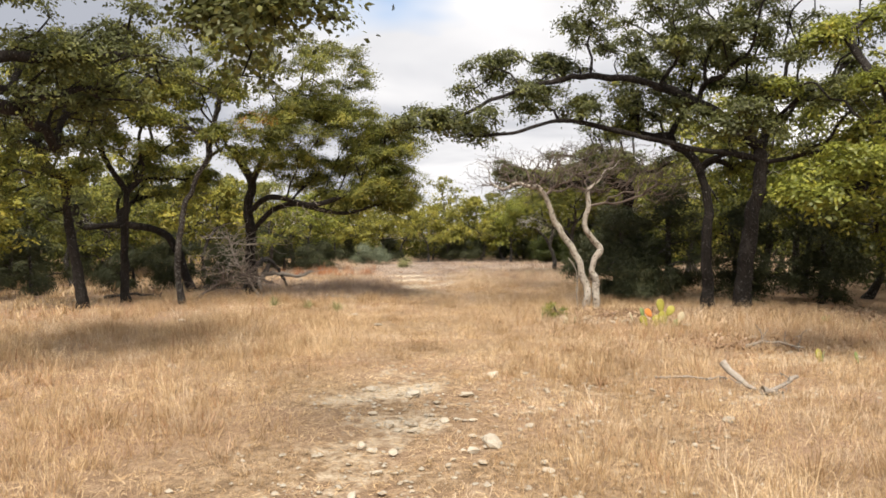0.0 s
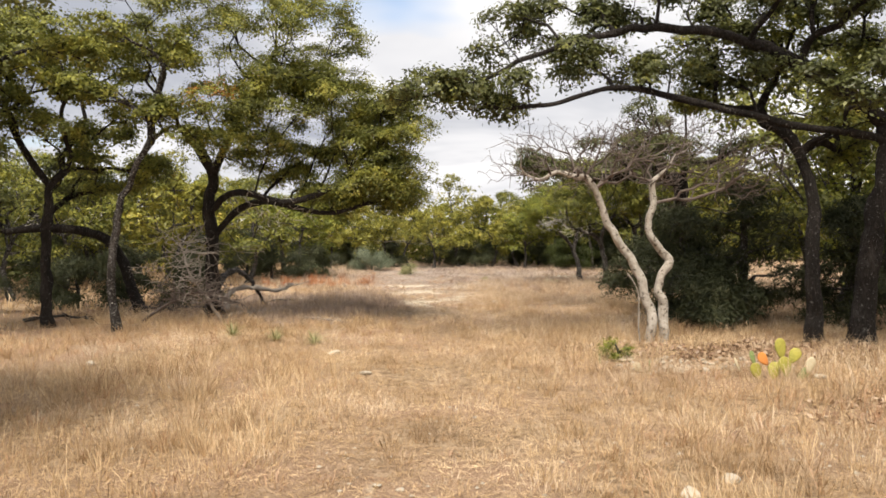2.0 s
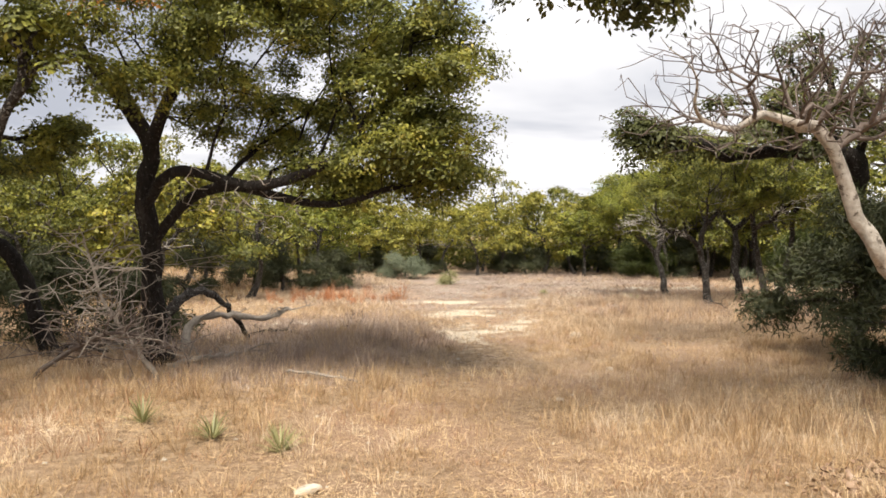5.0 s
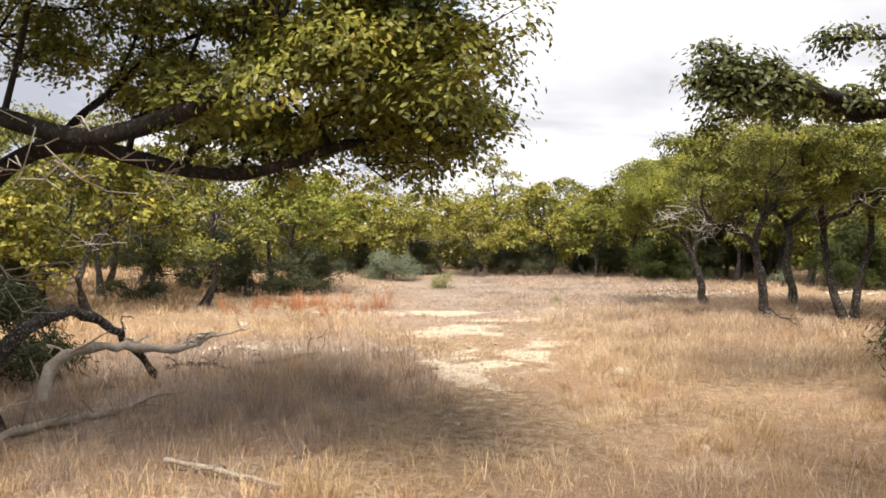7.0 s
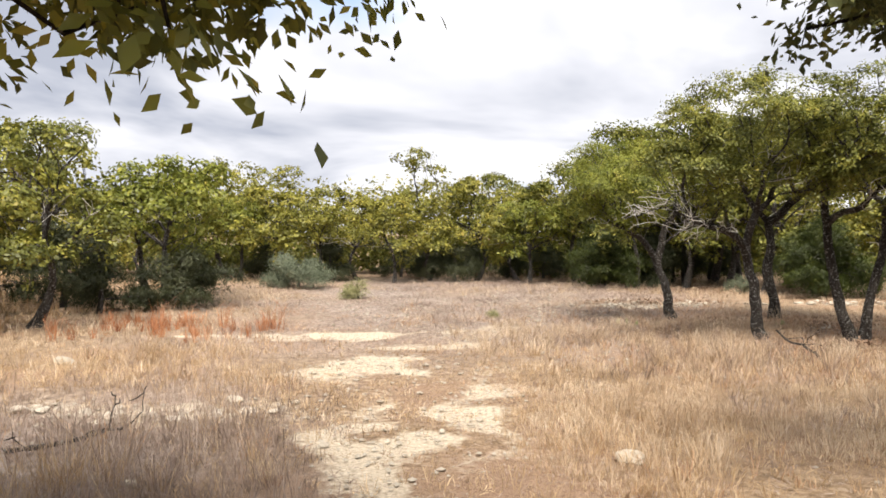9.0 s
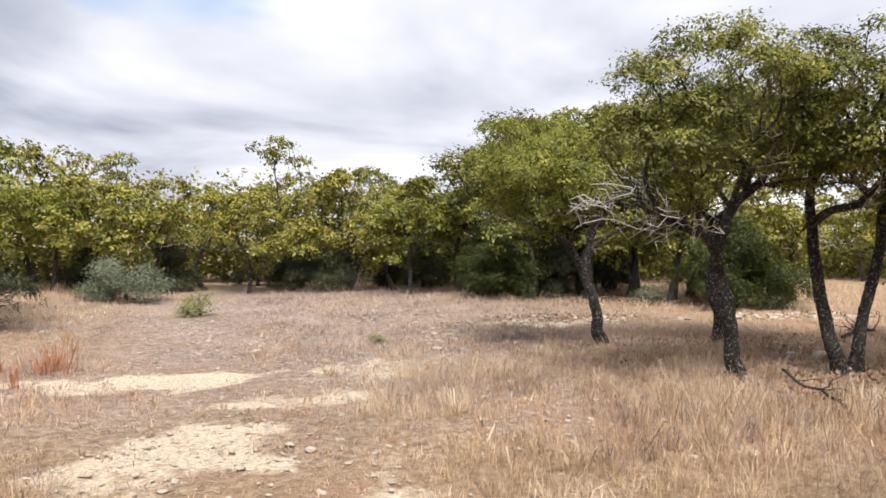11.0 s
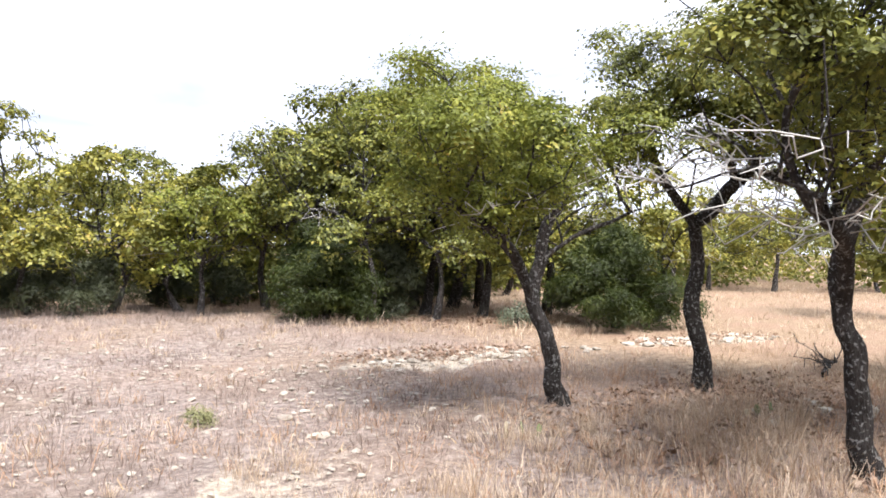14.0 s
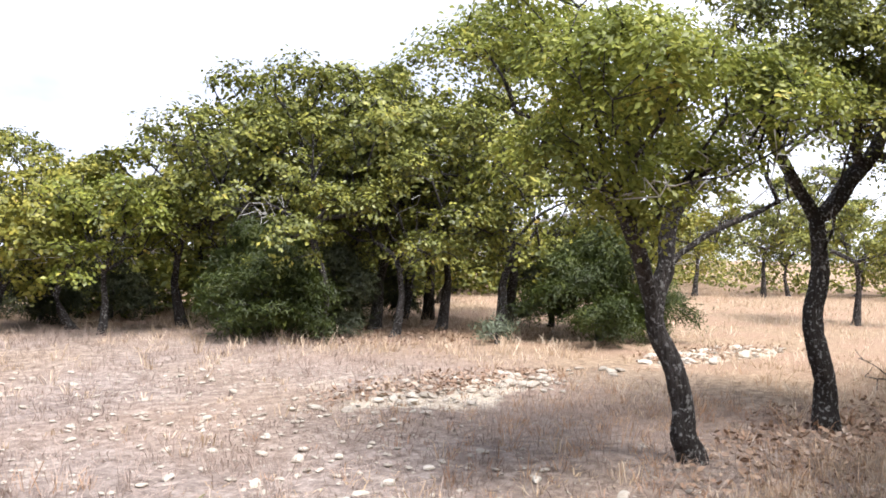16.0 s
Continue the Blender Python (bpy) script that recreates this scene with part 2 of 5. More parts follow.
def ground_mat():
    m, nt = blank("dry_ground")
    p, out = nt.nodes.new("ShaderNodeBsdfPrincipled"), nt.nodes.new("ShaderNodeOutputMaterial")
    a, b, c = noise_node(nt, 0.45, 4.0), noise_node(nt, 9.0, 5.0, 0.7), noise_node(nt, 70.0, 3.0, 0.7)
    thatch = ramp_node(nt, [(0.3, (0.18, 0.125, 0.08)), (0.5, (0.36, 0.26, 0.17)), (0.7, (0.58, 0.45, 0.31))])
    nt.links.new(b.outputs[0], thatch.inputs[0])
    rust = ramp_node(nt, [(0.3, (0.24, 0.15, 0.10)), (0.7, (0.52, 0.37, 0.26))])
    nt.links.new(c.outputs[0], rust.inputs[0])
    sel = ramp_node(nt, [(0.42, (0, 0, 0)), (0.62, (1, 1, 1))])
    nt.links.new(a.outputs[0], sel.inputs[0])
    col = mix_rgb(nt, sel.outputs[0], thatch.outputs[0], rust.outputs[0])
    grain = ramp_node(nt, [(0.32, (0.34, 0.31, 0.28)), (0.47, (0.85, 0.84, 0.82)), (0.68, (1, 1, 1))])
    nt.links.new(noise_node(nt, 38.0, 6.0, 0.8).outputs[0], grain.inputs[0])
    col = mix_rgb(nt, 1.0, col, grain.outputs[0], "MULTIPLY")
    weathered = nt.nodes.new("ShaderNodeAttribute")
    weathered.attribute_name = "grey"
    dust = ramp_node(nt, [(0.3, (0.15, 0.115, 0.095)), (0.5, (0.29, 0.235, 0.20)), (0.7, (0.47, 0.40, 0.35))])
    nt.links.new(b.outputs[0], dust.inputs[0])
    col = mix_rgb(nt, weathered.outputs["Fac"], col, dust.outputs[0])
    stone = ramp_node(nt, [(0.3, (0.34, 0.27, 0.19)), (0.5, (0.59, 0.50, 0.38)), (0.68, (0.76, 0.68, 0.55))])
    nt.links.new(noise_node(nt, 24.0, 6.0, 0.75).outputs[0], stone.inputs[0])
    at = nt.nodes.new("ShaderNodeAttribute")
    at.attribute_name = "bare"
    add = nt.nodes.new("ShaderNodeMath")
    add.operation = "MULTIPLY_ADD"
    add.inputs[1].default_value = 0.75
    nt.links.new(b.outputs[0], add.inputs[0])
    nt.links.new(at.outputs["Fac"], add.inputs[2])
    edge = ramp_node(nt, [(0.66, (0, 0, 0)), (0.92, (1, 1, 1))])
    nt.links.new(add.outputs[0], edge.inputs[0])
    col = mix_rgb(nt, edge.outputs[0], col, stone.outputs[0])
    nt.links.new(col, p.inputs["Base Color"])
    p.inputs["Roughness"].default_value = 0.97
    p.inputs["Specular IOR Level"].default_value = 0.1
    bp = nt.nodes.new("ShaderNodeBump")
    bp.inputs["Strength"].default_value, bp.inputs["Distance"].default_value = 0.9, 0.03
    nt.links.new(noise_node(nt, 30.0, 6.0, 0.75).outputs[0], bp.inputs["Height"])
    nt.links.new(bp.outputs[0], p.inputs["Normal"])
    nt.links.new(p.outputs[0], out.inputs[0])
    return m


GROUND = ground_mat()


# ---------------------------------------------------------------- mesh helpers
def mesh_of(name, verts, faces, mat):
    """A mesh from arrays: verts (n, 3) and a list of face arrays (m, 3) or (m, 4)."""
    me = bpy.data.meshes.new(name)
    verts = np.asarray(verts, dtype=np.float32)
    faces = [np.asarray(f, dtype=np.int32) for f in faces if len(f)]
    me.vertices.add(len(verts))
    me.vertices.foreach_set("co", verts.ravel())
    loops = np.concatenate([f.ravel() for f in faces])
    sizes = np.concatenate([np.full(len(f), f.shape[1], dtype=np.int32) for f in faces])
    me.loops.add(len(loops))
    me.loops.foreach_set("vertex_index", loops)
    me.polygons.add(len(sizes))
    me.polygons.foreach_set("loop_start", np.concatenate([[0], np.cumsum(sizes)[:-1]]).astype(np.int32))
    me.update(calc_edges=True)
    me.validate()
    me.materials.append(mat)
    return me


def smooth(me):
    me.polygons.foreach_set("use_smooth", np.ones(len(me.polygons), dtype=bool))
    return me


def part(name, me, parent, label=""):
    ob = new(name, me)
    ob.parent = parent
    return tagged(ob, label)


_lat = np.random.RandomState(7).rand(4, 64, 64)


def vnoise(x, y, scale, k=0):
    """Smooth value noise on the plan, 0 to 1."""
    u, v = np.asarray(x) * scale + 200.3, np.asarray(y) * scale + 200.7
    i, j = np.floor(u).astype(int), np.floor(v).astype(int)
    f, g = u - i, v - j
    f, g = f * f * (3 - 2 * f), g * g * (3 - 2 * g)
    t = _lat[k]
    a, b = t[i % 64, j % 64], t[(i + 1) % 64, j % 64]
    c, d = t[i % 64, (j + 1) % 64], t[(i + 1) % 64, (j + 1) % 64]
    return (a * (1 - f) + b * f) * (1 - g) + (c * (1 - f) + d * f) * g


def gh(x, y):
    """Height of the ground."""
    x, y = np.asarray(x, dtype=float), np.asarray(y, dtype=float)
    s = np.clip((y - 12) / 18, 0, 1)
    near = np.clip(1 - (np.hypot(x, y - 20) - 40) / 60, 0, 1)
    return -0.13 * s * s * (3 - 2 * s) + near * (0.09 * (vnoise(x, y, 0.35) - 0.5) + 0.035 * (vnoise(x, y, 1.7, 1) - 0.5))


# bare, stony places: centre, half sizes, strength
BARE = [(-0.5, 6.0, 0.4, 3.0, 0.4), (0.9, 6.2, 1.1, 1.6, 0.3), (-0.45, 4.0, 1.2, 1.6, 0.26), (-1.05, 21.8, 0.36, 2.2, 0.66), (0.1, 23.0, 0.36, 1.4, 0.66),
        (-1.25, 25.4, 0.4, 1.0, 0.56), (0.25, 25.1, 0.4, 0.5, 0.34), (-2.3, 28.6, 1.7, 0.45, 0.85), (-0.2, 27.2, 1.0, 0.35, 0.6), (4.8, 33.3, 1.4, 0.45, 0.7),
        (4.0, 34.6, 2.2, 0.8, 0.25), (10.3, 33.5, 1.6, 0.5, 0.6), (1.0, 31.5, 2.4, 2.4, 0.2), (1.5, 36.0, 3.5, 2.5, 0.2), (-2.5, 35.5, 3.0, 2.0, 0.2),
        (-3.0, 23.2, 1.3, 0.6, 0.55), (2.6, 12.6, 1.0, 0.5, 0.55), (3.8, 9.2, 1.2, 0.9, 0.35), (3.0, 7.1, 0.9, 0.5, 0.35), (0.9, 28.6, 1.1, 0.9, 0.55), (1.8, 25.8, 1.0, 0.5, 0.4)]


def bare(x, y):
    b = np.zeros_like(np.asarray(x, dtype=float))
    x, y = x + 1.1 * (vnoise(x, y, 1.1, 3) - 0.5) + 0.5 * (vnoise(x, y, 3.0, 1) - 0.5), y + 0.7 * (vnoise(x, y, 1.0, 0) - 0.5) + 0.4 * (vnoise(x, y, 3.1, 2) - 0.5)
    for cx, cy, rx, ry, s in BARE:
        d = np.hypot((x - cx) / rx, (y - cy) / ry)
        b = np.maximum(b, s * np.clip(1.55 - d, 0, 1))
    return np.clip(b * (0.25 + 0.75 * vnoise(x, y, 1.6, 2) + 0.75 * vnoise(x, y, 5.0, 1)), 0, 1)


def grey_zone(x, y):
    """Where grey dead weeds and greyer soil take over from straw, 0 to 1."""
    g = np.clip(1.4 - np.hypot((x + 3.7) / 2.2, (y - 20.8) / 3.6), 0, 1)
    g = np.maximum(g, np.clip((y - 24.5) / 4, 0, 1) * np.clip(1.3 - np.abs(x - 1.0) / 6.0, 0, 1) * np.clip((46 - y) / 5, 0, 1))
    return g * (0.5 + 0.9 * vnoise(x, y, 0.8, 1))


# ---------------------------------------------------------------- ground
def make_ground():
    def axis(lo, hi, step, far):
        mid = np.arange(lo, hi + step / 2, step)
        out = np.array([0.6, 1.5, 3, 6, 12, 25, 50, 100, 200, 400, far])
        return np.concatenate([lo - out[::-1], mid, hi + out])
    xs, ys = axis(-9.0, 12.0, 0.14, 900), axis(-1.0, 42.0, 0.16, 900)
    gx, gy = np.meshgrid(xs, ys, indexing="ij")
    gx, gy = gx.ravel(), gy.ravel()
    b = bare(gx, gy)
    inner = (gx > -9) & (gx < 12) & (gy > -1) & (gy < 42)
    z = gh(gx, gy) - 0.02 * b * inner + inner * 0.018 * (np.random.RandomState(3).rand(len(gx)) - 0.5)
    i, j = np.meshgrid(np.arange(len(xs) - 1), np.arange(len(ys) - 1), indexing="ij")
    a = (i * len(ys) + j).ravel()
    me = smooth(mesh_of("ground", np.stack([gx, gy, z], 1), [np.stack([a, a + len(ys), a + len(ys) + 1, a + 1], 1)], GROUND))
    at = me.attributes.new("bare", "FLOAT", "POINT")
    at.data.foreach_set("value", b.astype(np.float32))
    at = me.attributes.new("grey", "FLOAT", "POINT")
    at.data.foreach_set("value", np.clip(grey_zone(gx, gy), 0, 1).astype(np.float32))
    tagged(new("ground", me), "dry pale soil with straw thatch and stony wheel tracks", "ground", kind="structure")


make_ground()


# ---------------------------------------------------------------- trees
def tubes(paths):
    """Tapered limbs from (points, radii, sides)."""
    vs, fs, base = [], [], 0
    for pts, rad, n in paths:
        pts, rad = np.asarray(pts, dtype=float), np.asarray(rad, dtype=float)
        k = len(pts)
        tan = np.gradient(pts, axis=0)
        tan /= np.linalg.norm(tan, axis=1)[:, None] + 1e-9
        ref = np.array([1.0, 0.13, 0.0]) if abs(tan[:, 2]).mean() > 0.7 else np.array([0.1, 0.2, 1.0])
        u = np.cross(tan, ref)
        u /= np.linalg.norm(u, axis=1)[:, None] + 1e-9
        w = np.cross(tan, u)
        ang = np.arange(n) * 2 * np.pi / n
        lump = 1 + (0.10 * np.sin(ang * 3 + base)[None, :] + 0.16 * (np.random.RandomState(base % 9973).rand(k, n) - 0.5)) * (rad > 0.03)[:, None]
        ring = pts[:, None, :] + (u[:, None, :] * np.cos(ang)[None, :, None] + w[:, None, :] * np.sin(ang)[None, :, None]) * (rad[:, None] * lump)[:, :, None]
        vs.append(ring.reshape(-1, 3))
        i, j = np.meshgrid(np.arange(k - 1), np.arange(n), indexing="ij")
        a, b = (base + i * n + j).ravel(), (base + i * n + (j + 1) % n).ravel()
        fs.append(np.stack([a, b, b + n, a + n], 1))
        base += k * n
    return np.concatenate(vs), np.concatenate(fs)


def leaves(rng, centres, per, spread, size, flat=0.8, slim=0.5, hubs=None):
    """Folded leaves round each centre. The leaves of one spray share a tilt, outward from the hub of their clump."""
    m = len(centres)
    tilt = np.array([0, 0, flat]) + rng.normal(size=(m, 3)) * 0.38
    if hubs is not None:
        away = centres - hubs
        tilt = tilt + 0.9 * away / (np.linalg.norm(away, axis=1)[:, None] + 1e-9)
    tilt /= np.linalg.norm(tilt, axis=1)[:, None] + 1e-9
    c, t = np.repeat(centres, per, axis=0), np.repeat(tilt, per, axis=0)
    n = len(c)
    o = rng.normal(size=(n, 3)) * np.array(spread)
    o -= t * (0.62 * (o * t).sum(1))[:, None]           # a spray is flatter along its tilt
    p = c + o
    up = t + rng.normal(size=(n, 3)) * 0.36 + 0.4 * o / (np.linalg.norm(o, axis=1)[:, None] + 1e-9)
    up /= np.linalg.norm(up, axis=1)[:, None] + 1e-9
    d = np.cross(up, rng.normal(size=(n, 3)))
    d /= np.linalg.norm(d, axis=1)[:, None] + 1e-9
    s = np.cross(up, d)
    ln = (size * (0.65 + 0.7 * rng.rand(n)))[:, None]
    w = ln * slim * 0.5
    v = np.stack([p, p + d * ln * 0.5 + s * w + up * ln * 0.07, p + d * ln, p + d * ln * 0.5 - s * w + up * ln * 0.07], 1).reshape(-1, 3)
    a = np.arange(n) * 4
    return v, np.concatenate([np.stack([a, a + 1, a + 2], 1), np.stack([a, a + 2, a + 3], 1)])


def gnarled(rng, pts, rad, n=20, step=0.045):
    """A trunk with bark ridges, knots and a flared foot."""
    ln = np.concatenate([[0], np.cumsum(np.linalg.norm(np.diff(pts, axis=0), axis=1))])
    k = max(8, int(ln[-1] / step))
    t = np.linspace(0, ln[-1], k)
    line = np.stack([np.interp(t, ln, pts[:, i]) for i in range(3)], 1)
    for _ in range(2):
        line[1:-1] = (line[:-2] + 2 * line[1:-1] + line[2:]) / 4
    r = np.interp(t, ln, rad)
    tan = np.gradient(line, axis=0)
    tan /= np.linalg.norm(tan, axis=1)[:, None] + 1e-9
    u = np.cross(tan, np.array([0.15, 1.0, 0.1]))
    u /= np.linalg.norm(u, axis=1)[:, None] + 1e-9
    w = np.cross(tan, u)
    ang = np.arange(n) * 2 * np.pi / n
    T, A = np.meshgrid(t, ang, indexing="ij")
    o = rng.rand() * 50
    cx, cy = np.cos(A), np.sin(A)
    lump = 0.20 * (vnoise(cx * 0.9 + o, T * 2.2 + cy * 0.9, 1.0, 0) - 0.5) + 0.16 * (vnoise(cx * 2 + o, T * 5 + cy * 2, 1.0, 1) - 0.5)
    ridge = 0.13 * (np.abs(vnoise(A / 6.283 * n * 0.45 + o, T * 7, 1.0, 2) - 0.5) * 2 - 0.5) + 0.05 * (rng.rand(k, n) - 0.5)
    knot = 0.35 * np.exp(-((T - ln[-1] * (0.3 + 0.5 * rng.rand())) / 0.09) ** 2 - (1 - np.cos(A - rng.rand() * 6.283)) * 5)
    R = r[:, None] * (1 + lump + ridge + knot)
    ring = line[:, None, :] + u[:, None, :] * (cx * R)[:, :, None] + w[:, None, :] * (cy * R)[:, :, None]
    i, j = np.meshgrid(np.arange(k - 1), np.arange(n), indexing="ij")
    a, b = (i * n + j).ravel(), (i * n + (j + 1) % n).ravel()
    return ring.reshape(-1, 3), np.stack([a, b, b + n, a + n], 1)


def bend(rng, pts, step, wiggle):
    """A crooked line through a few points, in short steps."""
    pts = np.asarray(pts, dtype=float)
    out = [pts[0]]
    for i in range(len(pts) - 1):
        p0, p1, p2, p3 = pts[max(i - 1, 0)], pts[i], pts[i + 1], pts[min(i + 2, len(pts) - 1)]
        k = max(1, int(round(np.linalg.norm(p2 - p1) / step)))
        for j in range(1, k + 1):
            t = j / k
            q = 0.5 * (2 * p1 + (p2 - p0) * t + (2 * p0 - 5 * p1 + 4 * p2 - p3) * t * t + (3 * p1 - p0 - 3 * p2 + p3) * t ** 3)
            out.append(q + rng.normal(size=3) * wiggle * (1 if j < k else 0))
    return np.array(out)


def grow(rng, trunk, radius, blobs, step=0.2, wiggle=0.035, start=0.6, tip=0.006, clump=9, clump_r=0.17, side=()):
    """A trunk line and limbs that branch out to fill the blobs (centre, half sizes, number of tips). Gives chains of (points, radii) from
    the trunk down to twigs, and for each blob its tips."""
    line = bend(rng, trunk, step, wiggle * 0.4)
    pos, par, run = [p for p in line], [i - 1 for i in range(len(line))], [i * step * 0.2 for i in range(len(line))]
    first = max(1, int(len(line) * start))
    usable = [i >= first for i in range(len(line))]
    for extra in side:          # given side limbs, joined to the nearest place on the trunk
        q = bend(rng, extra, step, wiggle * 0.4)
        last = int(np.argmin(np.linalg.norm(line - q[0], axis=1)))
        for j, v in enumerate(q[1:]):
            pos.append(v)
            par.append(last)
            run.append(run[last] + step * 0.2)
            usable.append(True)
            last = len(par) - 1
    att = []
    for bi, (c, h, n) in enumerate(blobs):
        m = max(3, int(n / clump))
        q = rng.normal(size=(m, 3))
        q /= np.linalg.norm(q, axis=1)[:, None]
        q *= (0.40 + 0.60 * rng.rand(m) ** 0.5)[:, None]
        q = np.array(c) + q * np.array(h)
        which = rng.randint(0, m, n)
        o = rng.normal(size=(n, 3))
        o /= np.linalg.norm(o, axis=1)[:, None]
        o[:, 2] = np.where(rng.rand(n) < 0.75, np.abs(o[:, 2]), o[:, 2]) * 0.75       # clumps are domes
        size = (0.65 + 0.8 * rng.rand(m))[which]
        hub = q[which]
        q = hub + o * (clump_r * 1.7 * size * (0.55 + 0.45 * rng.rand(n) ** 0.5))[:, None]
        att += [(v, bi, u) for v, u in zip(q, hub)]
    top = line[-1]
    att.sort(key=lambda a: np.linalg.norm(a[0] - top))
    tips = []
    P, U, Rn = np.array(pos), np.array(usable), np.array(run)
    for q, bi, hub in att:
        d = np.linalg.norm(P - q, axis=1) + 0.33 * Rn + np.where(U, 0, 99) + 0.5 * np.clip(P[:, 2] - q[2], 0, 9)
        i = int(np.argmin(d))
        gap = np.linalg.norm(q - P[i])
        k = max(1, int(gap / step))
        newp, last = [], i
        sag = np.array([0, 0, 0.12 * gap])
        for j in range(1, k + 1):
            t = j / k
            v = P[i] + (q - P[i]) * t + sag * math.sin(math.pi * t) + rng.normal(size=3) * wiggle * (1 if j < k else 0.3) * (1 + gap * 0.5)
            newp.append(v)
            par.append(last)
            last = len(par) - 1
            pos.append(v)
        P = np.concatenate([P, np.array(newp)])
        U = np.concatenate([U, np.ones(k, bool)])
        Rn = np.concatenate([Rn, Rn[i] + gap * (np.arange(1, k + 1) / k)])
        tips.append((len(par) - 1, bi, hub))
    n = len(par)
    load, blob_of = np.zeros(n), np.full(n, -1)
    for i, bi, _ in tips:
        load[i] += 1
        blob_of[i] = bi
    kids = [[] for _ in range(n)]
    for i in range(n - 1, 0, -1):
        load[par[i]] += load[i]
        if blob_of[par[i]] < 0 or 0 <= blob_of[i] < blob_of[par[i]]:
            blob_of[par[i]] = blob_of[i]
        kids[par[i]].append(i)
    total = max(load[0], 1)
    rad = np.maximum(tip, radius * 0.92 * (load / total) ** 0.5)
    m = len(line)
    taper = radius * (1.0 - 0.38 * np.arange(m) / max(m - 1, 1))
    taper[:3] *= (1.6, 1.3, 1.1)
    rad[:m] = np.maximum(rad[:m] * 0, taper)
    chains, stack = [], [(0, -1)]
    for i in range(1, m):
        if len(kids[i - 1]) > 1:
            kids[i - 1].sort(key=lambda c: c != i)
    while stack:
        i, p = stack.pop()
        ch = [i]
        while kids[ch[-1]]:
            c = kids[ch[-1]]
            if ch[-1] >= m - 1 or ch[-1] + 1 not in c:
                c = sorted(c, key=lambda k: -load[k])
            else:
                c = sorted(c, key=lambda k: k != ch[-1] + 1)
            stack += [(k, ch[-1]) for k in c[1:]]
            ch.append(c[0])
        ids = ([p] if p >= 0 else []) + ch
        r = rad[ids].copy()
        if p >= 0:
            r[0] = min(r[0], r[1] * 1.25)
        r[-1] *= 0.5
        chains.append((P[ids], r, int(blob_of[ch[min(1, len(ch) - 1)]]), load[ch[0]]))
    return chains, [(np.array([P[i] for i, b, u in tips if b == bi]).reshape(-1, 3), np.array([u for i, b, u in tips if b == bi]).reshape(-1, 3)) for bi in range(len(blobs))]


def tree(name, seed, trunk, radius, blobs, leaf_mat, label, per=44, size=0.066, spread=0.105, bare_from=99, bark=None, dead=None, category="tree",
         limbs=7, group="", extra_leaf=None, start=0.6, slim=0.5, wiggle=0.035, flat=0.8, tip=0.006, step=0.2, crown_label="", clump=14, clump_r=0.17, fine=True, side=()):
    """A tree at its place: an Empty at its base, its trunk, its main limbs, its twigs and its crown. Blobs from number bare_from on are bare."""
    rng = np.random.RandomState(seed)
    bark, dead = bark or BARK, dead or LICHEN
    base = np.array(trunk[0], dtype=float)
    gz = float(gh(base[0], base[1]))
    lift = np.array([base[0], base[1], -gz])
    pts = [np.array(p, dtype=float) - lift * (1, 1, 0) for p in trunk]
    pts[0][2] -= 0.12
    bl = [(np.array(c, dtype=float) - lift * (1, 1, 0), h, n) for c, h, n in blobs]
    chains, tips = grow(rng, pts, radius, bl, step, wiggle, start, tip, clump, clump_r,
                        [[np.array(p, dtype=float) - lift * (1, 1, 0) for p in q] for q in side])
    ob = new(name)
    ob.empty_display_size = 0.2
    ob.location = (base[0], base[1], gz)
    tagged(ob, label, category, group)
    v, f = gnarled(rng, chains[0][0], chains[0][1]) if fine else tubes([(chains[0][0], chains[0][1], 10)])
    part("trunk", smooth(mesh_of("trunk", v, [f], bark)), ob)
    rest = sorted(chains[1:], key=lambda c: -c[1].max())
    live = [c for c in rest if c[2] < bare_from]
    gone = [c for c in rest if c[2] >= bare_from]
    for c in live[:limbs]:
        v, f = gnarled(rng, c[0], c[1], 10, 0.1) if fine and c[1].max() > 0.035 else tubes([(c[0], c[1], 8)])
        part("limb", smooth(mesh_of("limb", v, [f], bark)), ob)
    for nm, grp, mt, lb in (("branchwork", live[limbs:], bark, ""), ("dead_branchwork", gone, dead, "bare grey lichen-covered twigs")):
        if grp:
            if nm == "dead_branchwork" and per:
                grp = [(c[0], np.minimum(c[1], 0.0055)) for c in grp]
            elif nm == "dead_branchwork":
                grp = [(c[0], np.minimum(c[1], 0.024)) for c in grp]
            v, f = tubes([(c[0], c[1], 5 if c[1].max() > 0.02 else 3) for c in grp])
            tagged(part(nm, smooth(mesh_of(nm, v, [f], mt)), ob, lb), kind="stuff")
    kept = [t for i, t in enumerate(tips) if i < bare_from and len(t[0])]
    if per and kept:
        cen = np.concatenate([t for t, _ in kept])
        hubs = np.concatenate([h for _, h in kept]) - np.array((0, 0, 0.06))
        v, f = leaves(rng, cen, per, (spread, spread, spread * 0.62), size, flat, slim, hubs)
        part("crown", mesh_of("crown", v, [f], leaf_mat), ob, crown_label)
        if extra_leaf:
            c = cen[np.argsort(np.linalg.norm(cen - (np.array(extra_leaf) - lift * (1, 1, 0)), axis=1))[:7]]
            v, f = leaves(rng, c, 60, (0.1, 0.1, 0.07), size)
            part("turned_leaves", mesh_of("turned_leaves", v, [f], TURNED_LEAF), ob, "small spray of orange autumn leaves")
    return ob


